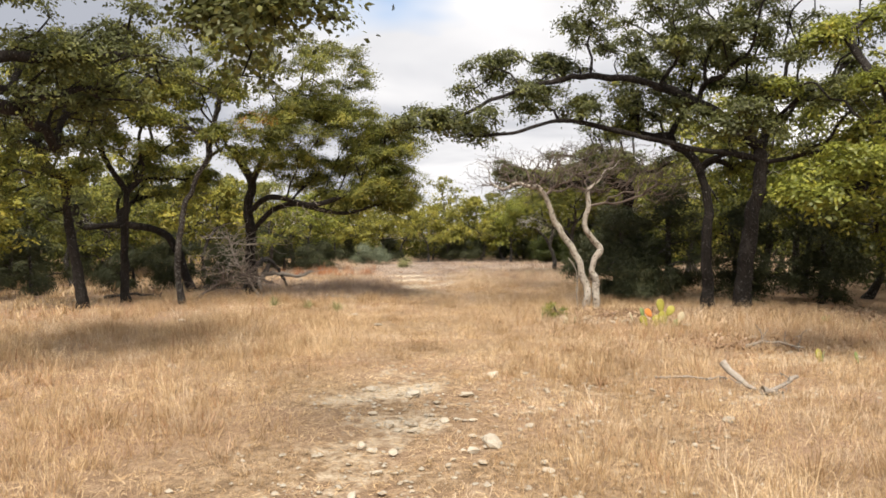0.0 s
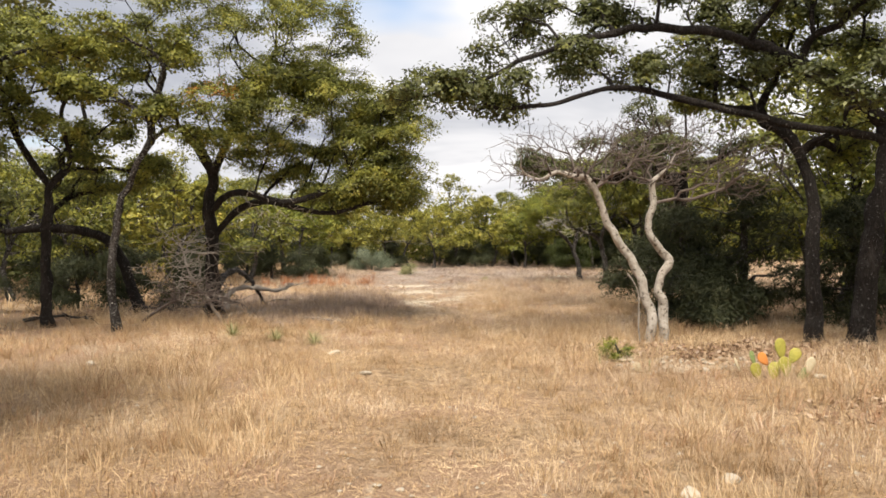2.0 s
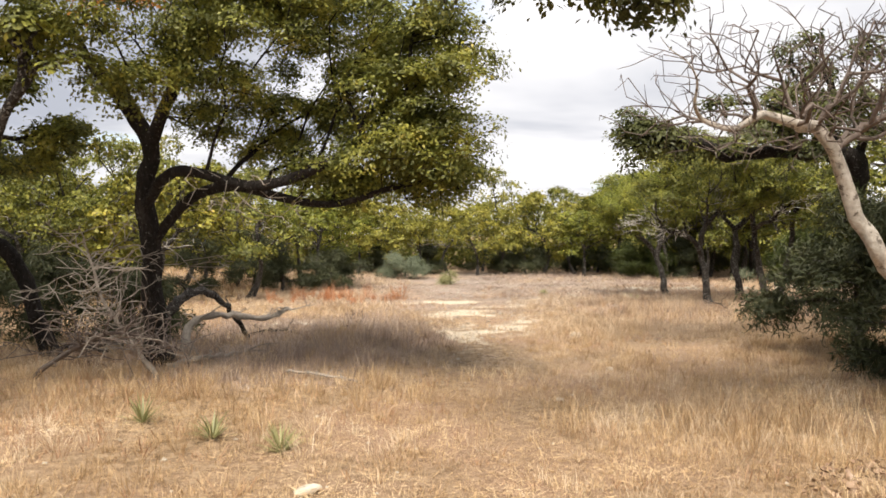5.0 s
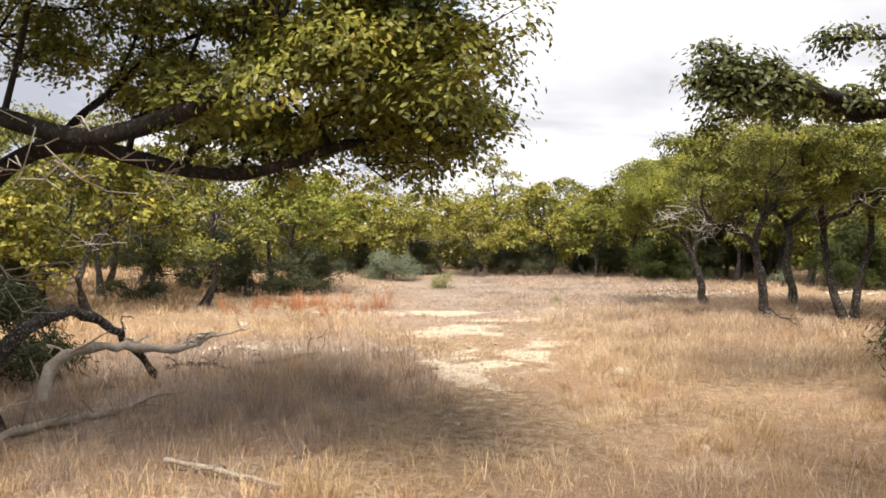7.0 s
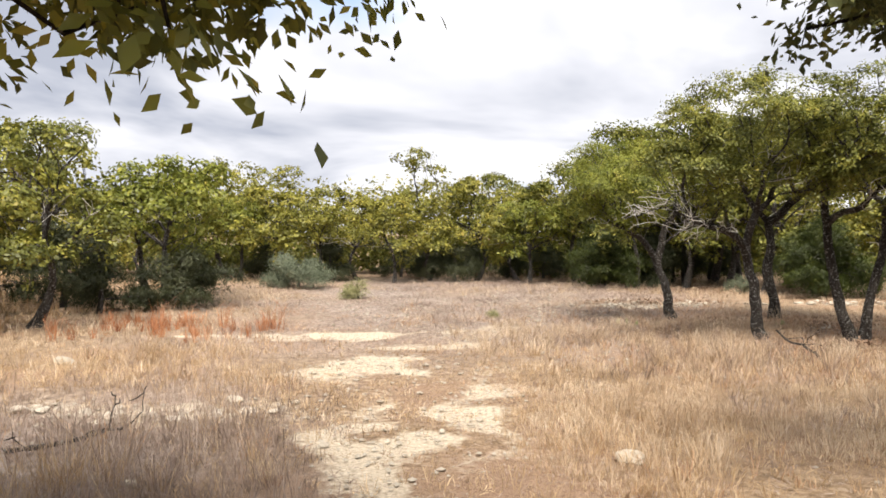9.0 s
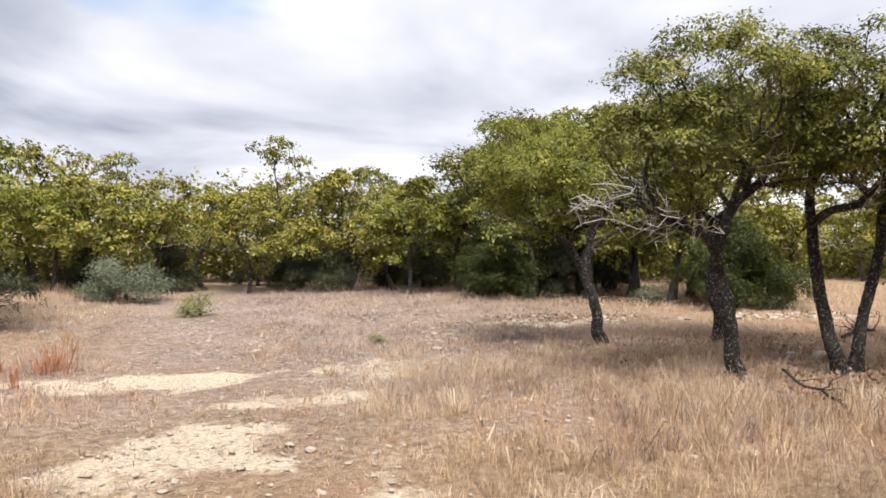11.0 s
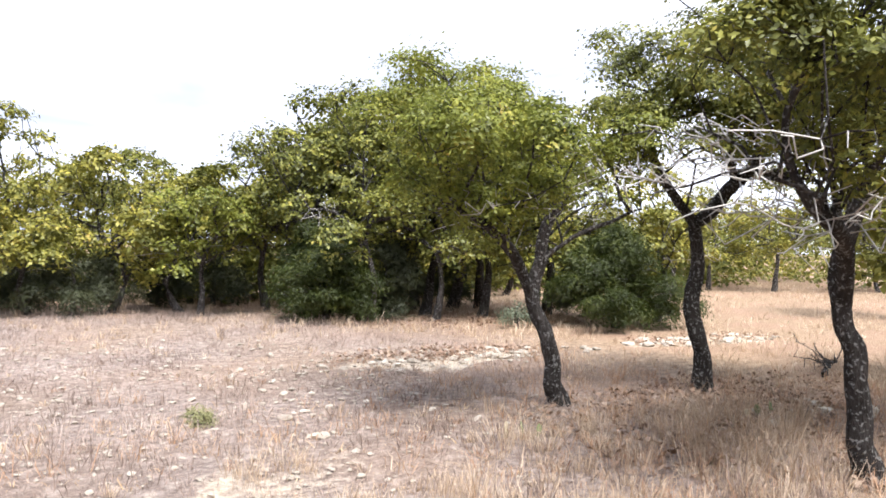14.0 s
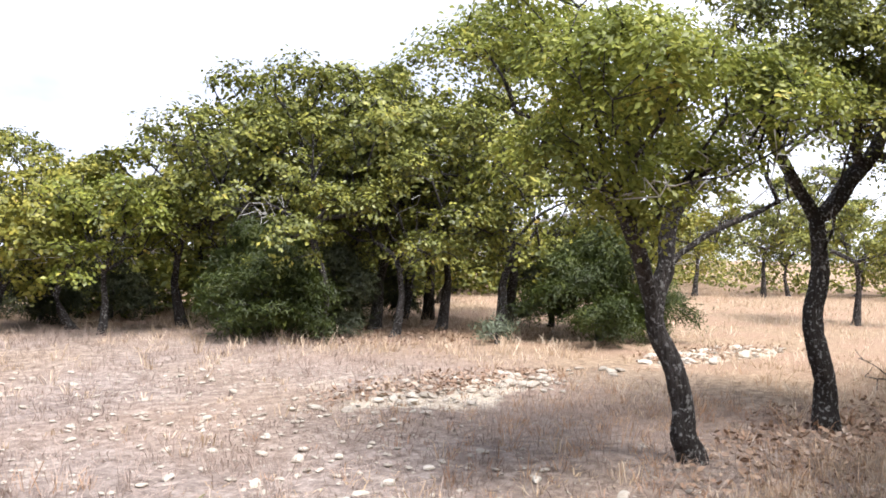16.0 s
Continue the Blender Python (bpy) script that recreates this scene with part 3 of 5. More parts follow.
# the oaks beside the track, first on the west side
tree("oak_tree", 1, [(-5.4, 7.7, 0), (-5.2, 7.6, 1.0), (-5.2, 7.4, 2.0)], 0.2,
     [((-4.9, 8.7, 3.5), (1.6, 1.7, 1.4), 900), ((-0.95, 4.85, 2.78), (0.6, 0.4, 0.26), 110)],
     OAK_LEAF_DARK, "live oak with a low limb reaching over the track", 54, bark=BARK_DARK, size=0.052,
     side=[[(-5.2, 7.4, 2.0), (-4.7, 6.6, 4.7), (-2.6, 5.4, 5.1), (-1.5, 5.0, 4.1), (-0.95, 4.85, 3.05)]])
tree("oak_tree", 2, [(-7.3, 15.6, 0), (-7.45, 15.6, 0.9), (-7.6, 15.6, 1.8), (-7.6, 15.5, 2.4)], 0.12,
     [((-7.7, 15.5, 3.8), (1.8, 1.5, 1.3), 480), ((-8.2, 15.0, 2.5), (1.3, 1.0, 0.6), 130), ((-5.9, 13.9, 4.0), (1.2, 1.1, 0.9), 110)], OAK_LEAF, "dark-barked oak in dry grass by the track", 46, bark=BARK_DARK)
tree("oak_tree", 3, [(-6.9, 16.7, 0), (-6.92, 16.7, 1.2), (-6.85, 16.7, 2.4)], 0.1,
     [((-6.8, 17.0, 4.1), (1.6, 1.4, 1.2), 480), ((-8.3, 17.6, 5.0), (1.5, 1.3, 1.0), 240), ((-6.3, 17.8, 2.9), (1.1, 0.9, 0.6), 200)], OAK_LEAF, "slender straight oak with a high crown", 46, bark=BARK_DARK)
tree("oak_tree", 4, [(-5.5, 16.2, 0), (-5.6, 16.2, 0.9), (-5.5, 16.2, 1.8), (-5.25, 16.2, 2.5), (-5.0, 16.1, 2.9)], 0.075,
     [((-5.3, 15.9, 4.3), (1.2, 1.1, 0.9), 150), ((-4.7, 15.9, 3.3), (0.7, 0.6, 0.3), 40)], OAK_LEAF, "thin leaning oak with lichen on its trunk", 46)
tree("oak_tree", 5, [(-6.0, 18.5, 0), (-6.3, 18.5, 0.8), (-6.65, 18.5, 1.45), (-7.5, 18.4, 1.68), (-8.5, 18.3, 1.6)], 0.11,
     [((-9.2, 18.3, 2.2), (0.9, 0.9, 0.6), 80), ((-7.4, 18.6, 2.6), (0.8, 0.8, 0.5), 60)], OAK_LEAF_DARK, "bent oak whose trunk arches over level", 46, bark=BARK_DARK)
tree("oak_tree", 6, [(-4.5, 18.3, 0), (-4.56, 18.15, 0.7), (-4.5, 18.0, 1.4), (-4.52, 17.9, 2.1), (-4.42, 17.8, 2.7), (-4.8, 17.5, 3.4)], 0.14,
     [((-2.7, 17.6, 3.6), (1.5, 1.5, 1.1), 950), ((-3.4, 17.5, 5.0), (1.8, 1.6, 0.9), 430), ((-3.9, 16.4, 3.5), (1.1, 0.8, 0.7), 230), ((-1.75, 17.4, 2.35), (0.9, 0.9, 0.35), 210),
      ((-1.15, 17.2, 3.3), (0.55, 1.0, 0.7), 330), ((-3.3, 18.6, 2.9), (0.9, 0.8, 0.35), 130), ((-5.3, 16.6, 4.9), (1.3, 1.2, 0.9), 160),
      ((-1.1, 17.0, 2.5), (0.45, 0.6, 0.35), 170), ((-1.05, 17.5, 2.12), (0.4, 0.55, 0.22), 110), ((-1.7, 17.8, 2.2), (0.55, 0.5, 0.25), 90),
      ((-4.9, 17.2, 0.95), (0.8, 0.45, 0.5), 190), ((-4.0, 18.0, 1.5), (0.8, 0.7, 0.5), 120), ((-3.2, 17.0, 1.9), (0.8, 0.6, 0.3), 90)],
     OAK_LEAF, "large spreading live oak leaning over the track", 70, bark=BARK_DARK, dead=DEADWOOD, size=0.045, clump=13, extra_leaf=(-3.9, 15.9, 4.2), limbs=14, start=0.36, bare_from=10,
     side=[[(-4.5, 18.0, 1.45), (-4.05, 17.8, 1.95), (-3.5, 17.6, 2.15), (-2.8, 17.5, 2.02), (-2.2, 17.4, 1.92), (-1.6, 17.3, 2.1)],
           [(-4.52, 17.9, 1.95), (-3.8, 17.1, 2.3), (-2.9, 16.9, 2.1), (-2.2, 16.8, 2.3), (-1.4, 16.9, 2.7)],
           [(-4.42, 17.8, 2.7), (-4.0, 17.6, 3.4), (-3.5, 17.6, 4.3), (-3.2, 17.6, 4.9)]])
# east side
tree("oak_tree", 7, [(5.6, 14.5, 0), (5.75, 14.5, 1.2), (6.0, 14.6, 2.4), (6.05, 14.6, 3.1)], 0.17,
     [((-0.4, 14.5, 3.5), (0.6, 0.7, 0.25), 100), ((0.7, 14.6, 3.45), (0.7, 0.6, 0.22), 80), ((1.4, 15.2, 4.5), (1.3, 0.9, 0.4), 190), ((2.1, 14.8, 3.85), (0.9, 0.7, 0.25), 110),
      ((4.3, 14.8, 5.3), (2.1, 1.9, 1.0), 500), ((6.5, 14.8, 5.4), (2.2, 2.1, 1.4), 620), ((7.4, 14.0, 3.7), (1.5, 1.4, 1.0), 300), ((4.9, 13.2, 3.3), (0.7, 0.6, 0.35), 80), ((3.9, 15.2, 3.9), (0.9, 0.8, 0.3), 110)],
     OAK_LEAF_DARK, "tall live oak with a dark limb arching over the track", 46, bark=BARK_DARK, limbs=14, wiggle=0.05,
     side=[[(6.0, 14.6, 2.9), (4.8, 14.6, 3.05), (3.9, 14.6, 3.25), (3.1, 14.6, 3.45), (2.2, 14.6, 3.6), (1.4, 14.5, 3.35), (0.5, 14.5, 3.3)],
           [(6.05, 14.6, 3.1), (4.5, 14.7, 4.1), (2.8, 14.6, 4.45), (1.3, 14.5, 4.1), (0.1, 14.5, 3.6), (-0.7, 14.5, 3.4)]])
tree("oak_tree", 8, [(5.05, 14.6, 0), (5.0, 14.6, 1.0), (5.1, 14.8, 2.0), (5.0, 15.0, 2.7)], 0.12,
     [((4.8, 15.5, 3.9), (1.5, 1.1, 0.8), 170), ((6.2, 15.2, 3.0), (0.9, 0.8, 0.5), 60)], OAK_LEAF, "oak standing close beside a bigger oak", 46, bark=BARK_DARK)
tree("oak_tree", 9, [(5.3, 20.9, 0), (5.25, 20.8, 1.1), (5.0, 20.8, 2.1)], 0.17,
     [((3.2, 20.4, 3.1), (1.8, 0.9, 0.5), 230), ((2.0, 20.2, 2.95), (0.5, 0.5, 0.25), 60), ((5.0, 20.7, 3.7), (1.5, 1.5, 0.75), 230)],
     OAK_LEAF_DARK, "live oak with a level limb towards the track", 46, bark=BARK_DARK)
tree("oak_tree", 10, [(7.1, 10.4, 0), (7.0, 10.4, 1.0), (6.9, 10.3, 1.9)], 0.14,
     [((4.95, 9.0, 2.0), (1.0, 0.6, 0.38), 170), ((6.5, 11.0, 3.7), (1.7, 1.5, 1.1), 260)], OAK_LEAF_BRIGHT, "oak with a bright yellow-green low branch", 46, bark=BARK_DARK)
tree("oak_tree", 11, [(4.47, 30.34, 0), (4.43, 30.38, 0.4), (4.36, 30.44, 0.75), (4.25, 30.52, 1.02), (4.32, 30.47, 1.4), (4.38, 30.49, 1.75), (4.57, 30.4, 2.05)], 0.086,
     [((3.25, 29.95, 2.3), (0.75, 0.85, 0.38), 190), ((3.75, 30.8, 2.95), (1.1, 1.2, 0.5), 300), ((4.7, 30.4, 2.5), (0.8, 0.9, 0.4), 150), ((3.4, 30.2, 2.02), (0.75, 0.7, 0.24), 130), ((3.4, 30.15, 1.78), (0.8, 0.6, 0.2), 110), ((4.3, 30.3, 2.3), (0.8, 0.8, 0.3), 110)],
     OAK_LEAF_BRIGHT, "small leaning oak with a low lit crown", 58, bare_from=4, start=0.48, size=0.043, clump=16, wiggle=0.05,
     side=[[(4.25, 30.52, 1.02), (3.95, 30.45, 1.5), (3.4, 30.2, 1.78), (2.95, 30.0, 1.9)], [(4.33, 30.47, 1.45), (4.75, 30.2, 1.75), (5.2, 30.0, 1.95)]])
tree("oak_tree", 12, [(4.83, 27.43, 0), (4.72, 27.5, 0.68), (4.64, 27.56, 1.2), (4.62, 27.58, 1.5), (4.74, 27.52, 1.95)], 0.09,
     [((3.75, 27.1, 2.7), (0.8, 0.9, 0.45), 190), ((4.6, 27.4, 3.3), (1.3, 1.3, 0.6), 270), ((5.5, 27.5, 2.65), (0.8, 0.8, 0.5), 150),
      ((3.9, 26.9, 2.2), (0.5, 0.4, 0.15), 30), ((3.4, 27.1, 1.8), (0.75, 0.8, 0.3), 230), ((3.6, 27.7, 2.05), (0.6, 0.5, 0.35), 170), ((4.8, 27.4, 2.5), (0.9, 0.8, 0.4), 130)],
     OAK_LEAF, "small forked oak with bare lichened twigs below its crown", 62, bare_from=4, start=0.5, wiggle=0.05, size=0.046,
     side=[[(4.66, 27.54, 1.2), (4.4, 27.4, 1.6), (3.9, 27.2, 1.75), (3.45, 27.0, 1.85)]])
tree("oak_tree", 13, [(6.39, 30.18, 0), (6.37, 30.2, 0.42), (6.26, 30.28, 0.9), (6.32, 30.24, 1.4), (6.28, 30.26, 1.85)], 0.105,
     [((6.5, 30.3, 3.35), (1.4, 1.4, 0.65), 420), ((5.6, 29.9, 2.75), (0.7, 0.7, 0.3), 110), ((7.5, 30.0, 2.75), (0.9, 0.9, 0.4), 180), ((6.9, 29.3, 3.1), (1.0, 0.8, 0.55), 200),
      ((6.6, 30.0, 2.4), (1.2, 1.0, 0.3), 110)],
     OAK_LEAF, "small upright oak with a burl on its trunk", 58, bare_from=4, size=0.047, start=0.75, clump=16,
     side=[[(6.3, 30.25, 1.4), (6.0, 30.0, 1.75), (5.5, 29.8, 1.88), (5.05, 29.6, 1.6)], [(6.28, 30.26, 1.8), (6.75, 30.1, 2.3), (7.1, 30.0, 2.7)], [(6.28, 30.26, 1.8), (5.9, 30.4, 2.35), (5.7, 30.5, 2.9)]])
tree("oak_tree", 14, [(6.24, 27.5, 0), (6.05, 27.55, 0.7), (5.92, 27.6, 1.4), (5.85, 27.6, 2.1)], 0.088,
     [((6.0, 27.2, 3.0), (1.1, 1.1, 0.9), 300), ((6.6, 26.6, 2.2), (0.8, 0.8, 0.4), 90)], OAK_LEAF, "oak of a close pair with rough dark bark", 58, size=0.05, bare_from=1)
tree("oak_tree", 15, [(6.42, 27.48, 0), (6.5, 27.45, 0.7), (6.66, 27.42, 1.4), (6.7, 27.4, 2.1)], 0.08,
     [((7.2, 27.8, 2.95), (1.2, 1.2, 0.9), 280)], OAK_LEAF, "oak of a close pair with a leaning trunk", 58, size=0.05)

# the dead tree with two pale crooked trunks
DEAD1 = [(2.7, 14.55, 0), (2.73, 14.55, 0.41), (2.61, 14.55, 0.79), (2.47, 14.55, 1.16), (2.27, 14.55, 1.42), (2.08, 14.54, 1.77), (2.0, 14.54, 2.0), (1.87, 14.5, 2.24), (1.66, 14.45, 2.33)]
DEAD2 = [(2.89, 14.56, 0), (2.89, 14.56, 0.41), (2.82, 14.57, 0.79), (2.87, 14.57, 1.0), (3.01, 14.58, 1.18), (2.82, 14.58, 1.39), (2.68, 14.57, 1.57), (2.69, 14.58, 1.79), (2.77, 14.58, 1.98), (2.74, 14.6, 2.2)]
dead_crown = [((1.45, 14.3, 2.55), (1.1, 0.8, 0.5), 900), ((3.2, 14.8, 2.7), (1.4, 1.0, 0.55), 1300), ((4.3, 15.2, 2.45), (0.8, 0.8, 0.5), 500), ((3.6, 15.0, 2.3), (1.0, 0.7, 0.4), 500)]
tree("dead_tree", 21, DEAD1, 0.074, dead_crown[:1] + [((2.6, 14.6, 2.8), (0.9, 0.8, 0.36), 450)], OAK_LEAF,
     "dead tree with a pale crooked trunk and flat bare crown", 0, bark=BARK_PALE, dead=DEADTWIG, bare_from=0, start=0.86, wiggle=0.05, tip=0.0035, step=0.11, clump=4, clump_r=0.14)
tree("dead_tree", 22, DEAD2, 0.072, dead_crown[1:], OAK_LEAF, "dead tree with a pale kinked trunk and tangled twigs", 0, bark=BARK_PALE, dead=DEADTWIG,
     bare_from=0, start=0.88, wiggle=0.05, tip=0.0035, step=0.11, clump=4, clump_r=0.14)


# ---------------------------------------------------------------- cedars and shrubs
def shrub(name, seed, x, y, w, h, mat, label, n=260, per=40, size=0.115, slim=0.14, cone=0.8, category="shrub"):
    blobs = [((x, y, h * 0.30), (w * 0.5, w * 0.5, h * 0.28), int(n * 0.55)), ((x, y, h * 0.62), (w * 0.5 * (1 - 0.5 * cone), w * 0.5 * (1 - 0.5 * cone), h * 0.25), int(n * 0.3)),
             ((x, y, h * 0.86), (w * 0.28 * (1 - 0.6 * cone), w * 0.28 * (1 - 0.6 * cone), h * 0.14), int(n * 0.15))]
    return tree(name, seed, [(x, y, 0), (x + 0.04, y, h * 0.4), (x, y, h * 0.8)], 0.012 + 0.03 * h, blobs, mat, label, per, size, min(0.13, w * 0.12), category=category,
                limbs=0, fine=False, start=0.1, clump_r=min(0.17, w * 0.14), slim=slim, flat=0.25, step=0.25)


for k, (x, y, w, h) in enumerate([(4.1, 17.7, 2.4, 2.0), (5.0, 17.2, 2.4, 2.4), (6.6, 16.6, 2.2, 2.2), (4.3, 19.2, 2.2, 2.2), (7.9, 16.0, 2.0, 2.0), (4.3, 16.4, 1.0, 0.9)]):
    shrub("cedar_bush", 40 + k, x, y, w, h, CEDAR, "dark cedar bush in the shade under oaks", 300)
shrub("cedar_bush", 50, 5.6, 39.0, 2.6, 1.9, CEDAR_GREEN, "broad green cedar bush at the edge of the copse", 900)
shrub("cedar_bush", 51, 7.0, 39.2, 1.6, 1.5, CEDAR, "dark cedar bush under the copse", 260)
shrub("cedar_bush", 52, 10.6, 36.0, 3.0, 1.9, CEDAR_GREEN, "broad green cedar bush at the edge of the copse", 950)
shrub("cedar_bush", 53, 4.6, 44.0, 1.5, 1.4, CEDAR, "dark cedar bush at the wood's edge", 200)
shrub("cedar_bush", 54, -5.4, 33.2, 2.2, 1.1, CEDAR, "low dark cedar bush beside the clearing", 300, cone=0.1)
shrub("cedar_bush", 55, -7.8, 33.0, 2.0, 1.7, CEDAR, "dark cedar bush under pale oaks", 240)
shrub("grey_shrub", 56, -3.7, 39.6, 2.0, 0.9, GREY_SHRUB, "low rounded grey-green shrub in the clearing", 300, per=56, size=0.055, cone=0.0, slim=0.4)
shrub("grey_shrub", 57, -1.7, 35.6, 0.7, 0.4, WEED, "small yellow-green shrub in dry grass", 60, size=0.05, cone=0.0, slim=0.4)
shrub("grey_shrub", 58, 1.88, 12.95, 0.34, 0.22, OAK_LEAF_BRIGHT, "small bright green shrub below the dead tree", 40, 24, 0.045, cone=0.0, slim=0.3)
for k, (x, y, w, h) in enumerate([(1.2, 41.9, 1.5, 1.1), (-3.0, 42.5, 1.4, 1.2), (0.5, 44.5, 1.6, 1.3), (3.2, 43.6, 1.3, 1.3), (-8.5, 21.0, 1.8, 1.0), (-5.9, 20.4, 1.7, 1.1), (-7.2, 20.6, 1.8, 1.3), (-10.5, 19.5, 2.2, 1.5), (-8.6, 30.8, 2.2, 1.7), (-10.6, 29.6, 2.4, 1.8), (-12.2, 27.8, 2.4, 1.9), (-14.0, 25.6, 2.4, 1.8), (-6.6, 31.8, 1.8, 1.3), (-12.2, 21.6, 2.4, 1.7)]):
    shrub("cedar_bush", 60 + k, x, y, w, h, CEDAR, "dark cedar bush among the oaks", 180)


# ---------------------------------------------------------------- the woods around
def small_oak(seed, h, w, mat, label, low=0.34, per=18, size=0.104):
    rng = np.random.RandomState(seed)
    lean = rng.normal(size=2) * 0.16
    tr = [(0, 0, 0), (lean[0], lean[1], h * 0.2), (lean[0] * 0.4, lean[1] * 1.6, h * 0.38)]
    bl = []
    for k in range(7):
        a = k * 2 * math.pi / 7 + rng.rand()
        far = w * rng.uniform(0.24, 0.4)
        bl.append(((math.cos(a) * far, math.sin(a) * far, h * (low + (0.80 - low) * rng.rand())), (w * 0.23, w * 0.23, h * 0.12), 38))
    bl.append(((w * 0.1 * rng.normal(), w * 0.1 * rng.normal(), h * 0.84), (w * 0.24, w * 0.24, h * 0.10), 46))
    bl.append(((0, 0, h * 0.45), (w * 0.42, w * 0.42, h * 0.13), 60))       # bare twigs under the crown
    return tree("oak_tree", seed, tr, 0.04 + 0.011 * h, bl, mat, label, per, size, 0.12, fine=False, limbs=5, group="woodland oaks", step=0.34, slim=0.62, tip=0.01, start=0.5, clump=11, clump_r=0.24, bare_from=8)


KINDS = [small_oak(101, 3.6, 3.0, FAR_LEAF, "small live oak with a rounded yellow-green crown"), small_oak(102, 3.3, 3.2, FAR_LEAF, "small live oak with a rounded yellow-green crown"),
         small_oak(103, 4.0, 3.3, OAK_LEAF, "live oak with a dark green rounded crown", 0.30, 25, 0.084), small_oak(104, 3.5, 2.8, OAK_LEAF_BRIGHT, "small live oak with a bright yellow-green crown"),
         small_oak(105, 4.3, 3.4, FAR_LEAF, "live oak with a broad olive crown"),
         small_oak(106, 4.1, 3.4, OAK_LEAF, "live oak in a dense dark copse", 0.26, 25, 0.084)]
spots = []
rw = random.Random(11)
for x, y, s, k in [(3.6, 41.2, 0.8, 3), (4.3, 45.0, 0.8, 3), (5.4, 42.0, 1.08, 2), (6.8, 42.4, 1.2, 2), (8.2, 39.6, 1.25, 5), (9.2, 38.8, 1.15, 2), (9.9, 37.8, 1.2, 5),
                   (9.4, 40.4, 1.42, 2), (8.0, 43.4, 1.35, 5), (11.2, 39.0, 1.35, 5), (6.4, 38.7, 0.95, 5), (8.9, 41.2, 1.3, 2), (10.4, 40.6, 1.4, 5), (7.7, 38.3, 0.9, 2), (6.0, 41.2, 1.15, 2), (7.3, 40.6, 1.2, 5), (12.3, 36.6, 0.95, 1), (18.5, 34.7, 0.95, 2), (8.75, 18.7, 1.0, 3), (9.3, 17.0, 1.0, 0),
                   (-8.6, 27.9, 1.05, 0), (-10.4, 32.0, 1.0, 4), (-5.9, 34.0, 1.0, 3), (-6.9, 35.6, 1.05, 3), (-9.0, 34.5, 1.1, 0), (8.0, 25.4, 1.1, 2), (9.6, 28.6, 1.0, 0), (8.6, 22.6, 1.15, 5), (7.6, 19.2, 1.35, 5), (10.3, 15.4, 1.4, 5), (9.6, 21.0, 1.35, 2), (8.9, 12.6, 1.2, 2),
                   (-7.0, 29.8, 0.95, 5), (-9.8, 28.4, 1.0, 5), (-11.6, 26.6, 1.0, 2), (-13.2, 24.4, 1.05, 5), (-12.6, 29.4, 1.1, 5), (-10.8, 22.6, 0.95, 5), (-14.5, 21.0, 1.1, 5)]:
    spots.append((x, y, s, k))
x = -9.0
while x < 4.0:
    spots.append((x, 42.2 + rw.uniform(-0.8, 1.2), rw.uniform(0.8, 0.98), rw.choice((0, 1, 3, 0))))
    x += rw.uniform(1.1, 1.7)
for row, (y0, s0) in enumerate(((45.8, 1.08),)):
    x = -22.0 + row
    while x < 16.0:
        spots.append((x, y0 + rw.uniform(-1.2, 1.2), s0 * rw.uniform(0.85, 1.15), rw.choice((0, 1, 2, 4))))
        x += rw.uniform(2.0, 3.0)
for k in range(15):      # west of the track
    spots.append((rw.uniform(-17, -10.5), 11 + k * 1.5 + rw.uniform(-0.5, 0.5), rw.uniform(0.9, 1.2), rw.choice((0, 1, 2, 4))))
for k in range(7):
    spots.append((-22 + k * 1.8, 36 + rw.uniform(-2, 3), rw.uniform(0.9, 1.2), rw.choice((0, 1, 4))))
for k in range(11):      # east of the track
    spots.append((rw.uniform(10.5, 16), 8 + k * 1.9 + rw.uniform(-0.5, 0.5), rw.uniform(0.95, 1.3), rw.choice((0, 1, 2, 4))))
for k in range(13):      # beyond the eastern clearing
    spots.append((14 + k * 2.2, 50.5 - k * 1.1 + rw.uniform(-1, 1), rw.uniform(0.9, 1.25), rw.choice((0, 1, 2, 4))))
used = set()
for x, y, s, k in spots:
    m = pose(x, y, float(gh(x, y)), 0, 0, rw.uniform(0, 360))
    if k not in used:
        used.add(k)
        KINDS[k].matrix_basis = m
        KINDS[k].scale = (s, s, s * rw.uniform(0.92, 1.1))
    else:
        keep = KINDS[k].scale.copy()
        KINDS[k].scale = (s, s, s * rw.uniform(0.92, 1.1))
        copy_thing(KINDS[k], m)
        KINDS[k].scale = keep


def far_woods(name, seed, x0, x1, y0, y1, n, share=1.0, mat=None, label="dense far woodland of low oaks"):
    """The dense far wood: many leaf clumps in hummocks."""
    rng = np.random.RandomState(seed)
    x, y = rng.uniform(x0, x1, n), rng.uniform(y0, y1, n)
    top = 2.6 + 2.4 * vnoise(x, y, 0.33, 0) * vnoise(x, y, 0.9, 2) + 0.9 * vnoise(x, y, 0.15, 1)
    z = top * share * rng.rand(n)
    v, f = leaves(rng, np.stack([x, y, z], 1), 7, (0.24, 0.24, 0.15), 0.2, 0.7, 0.6)
    tagged(new(name, mesh_of(name, v, [f], mat or FAR_LEAF)), label, "woods", kind="stuff")


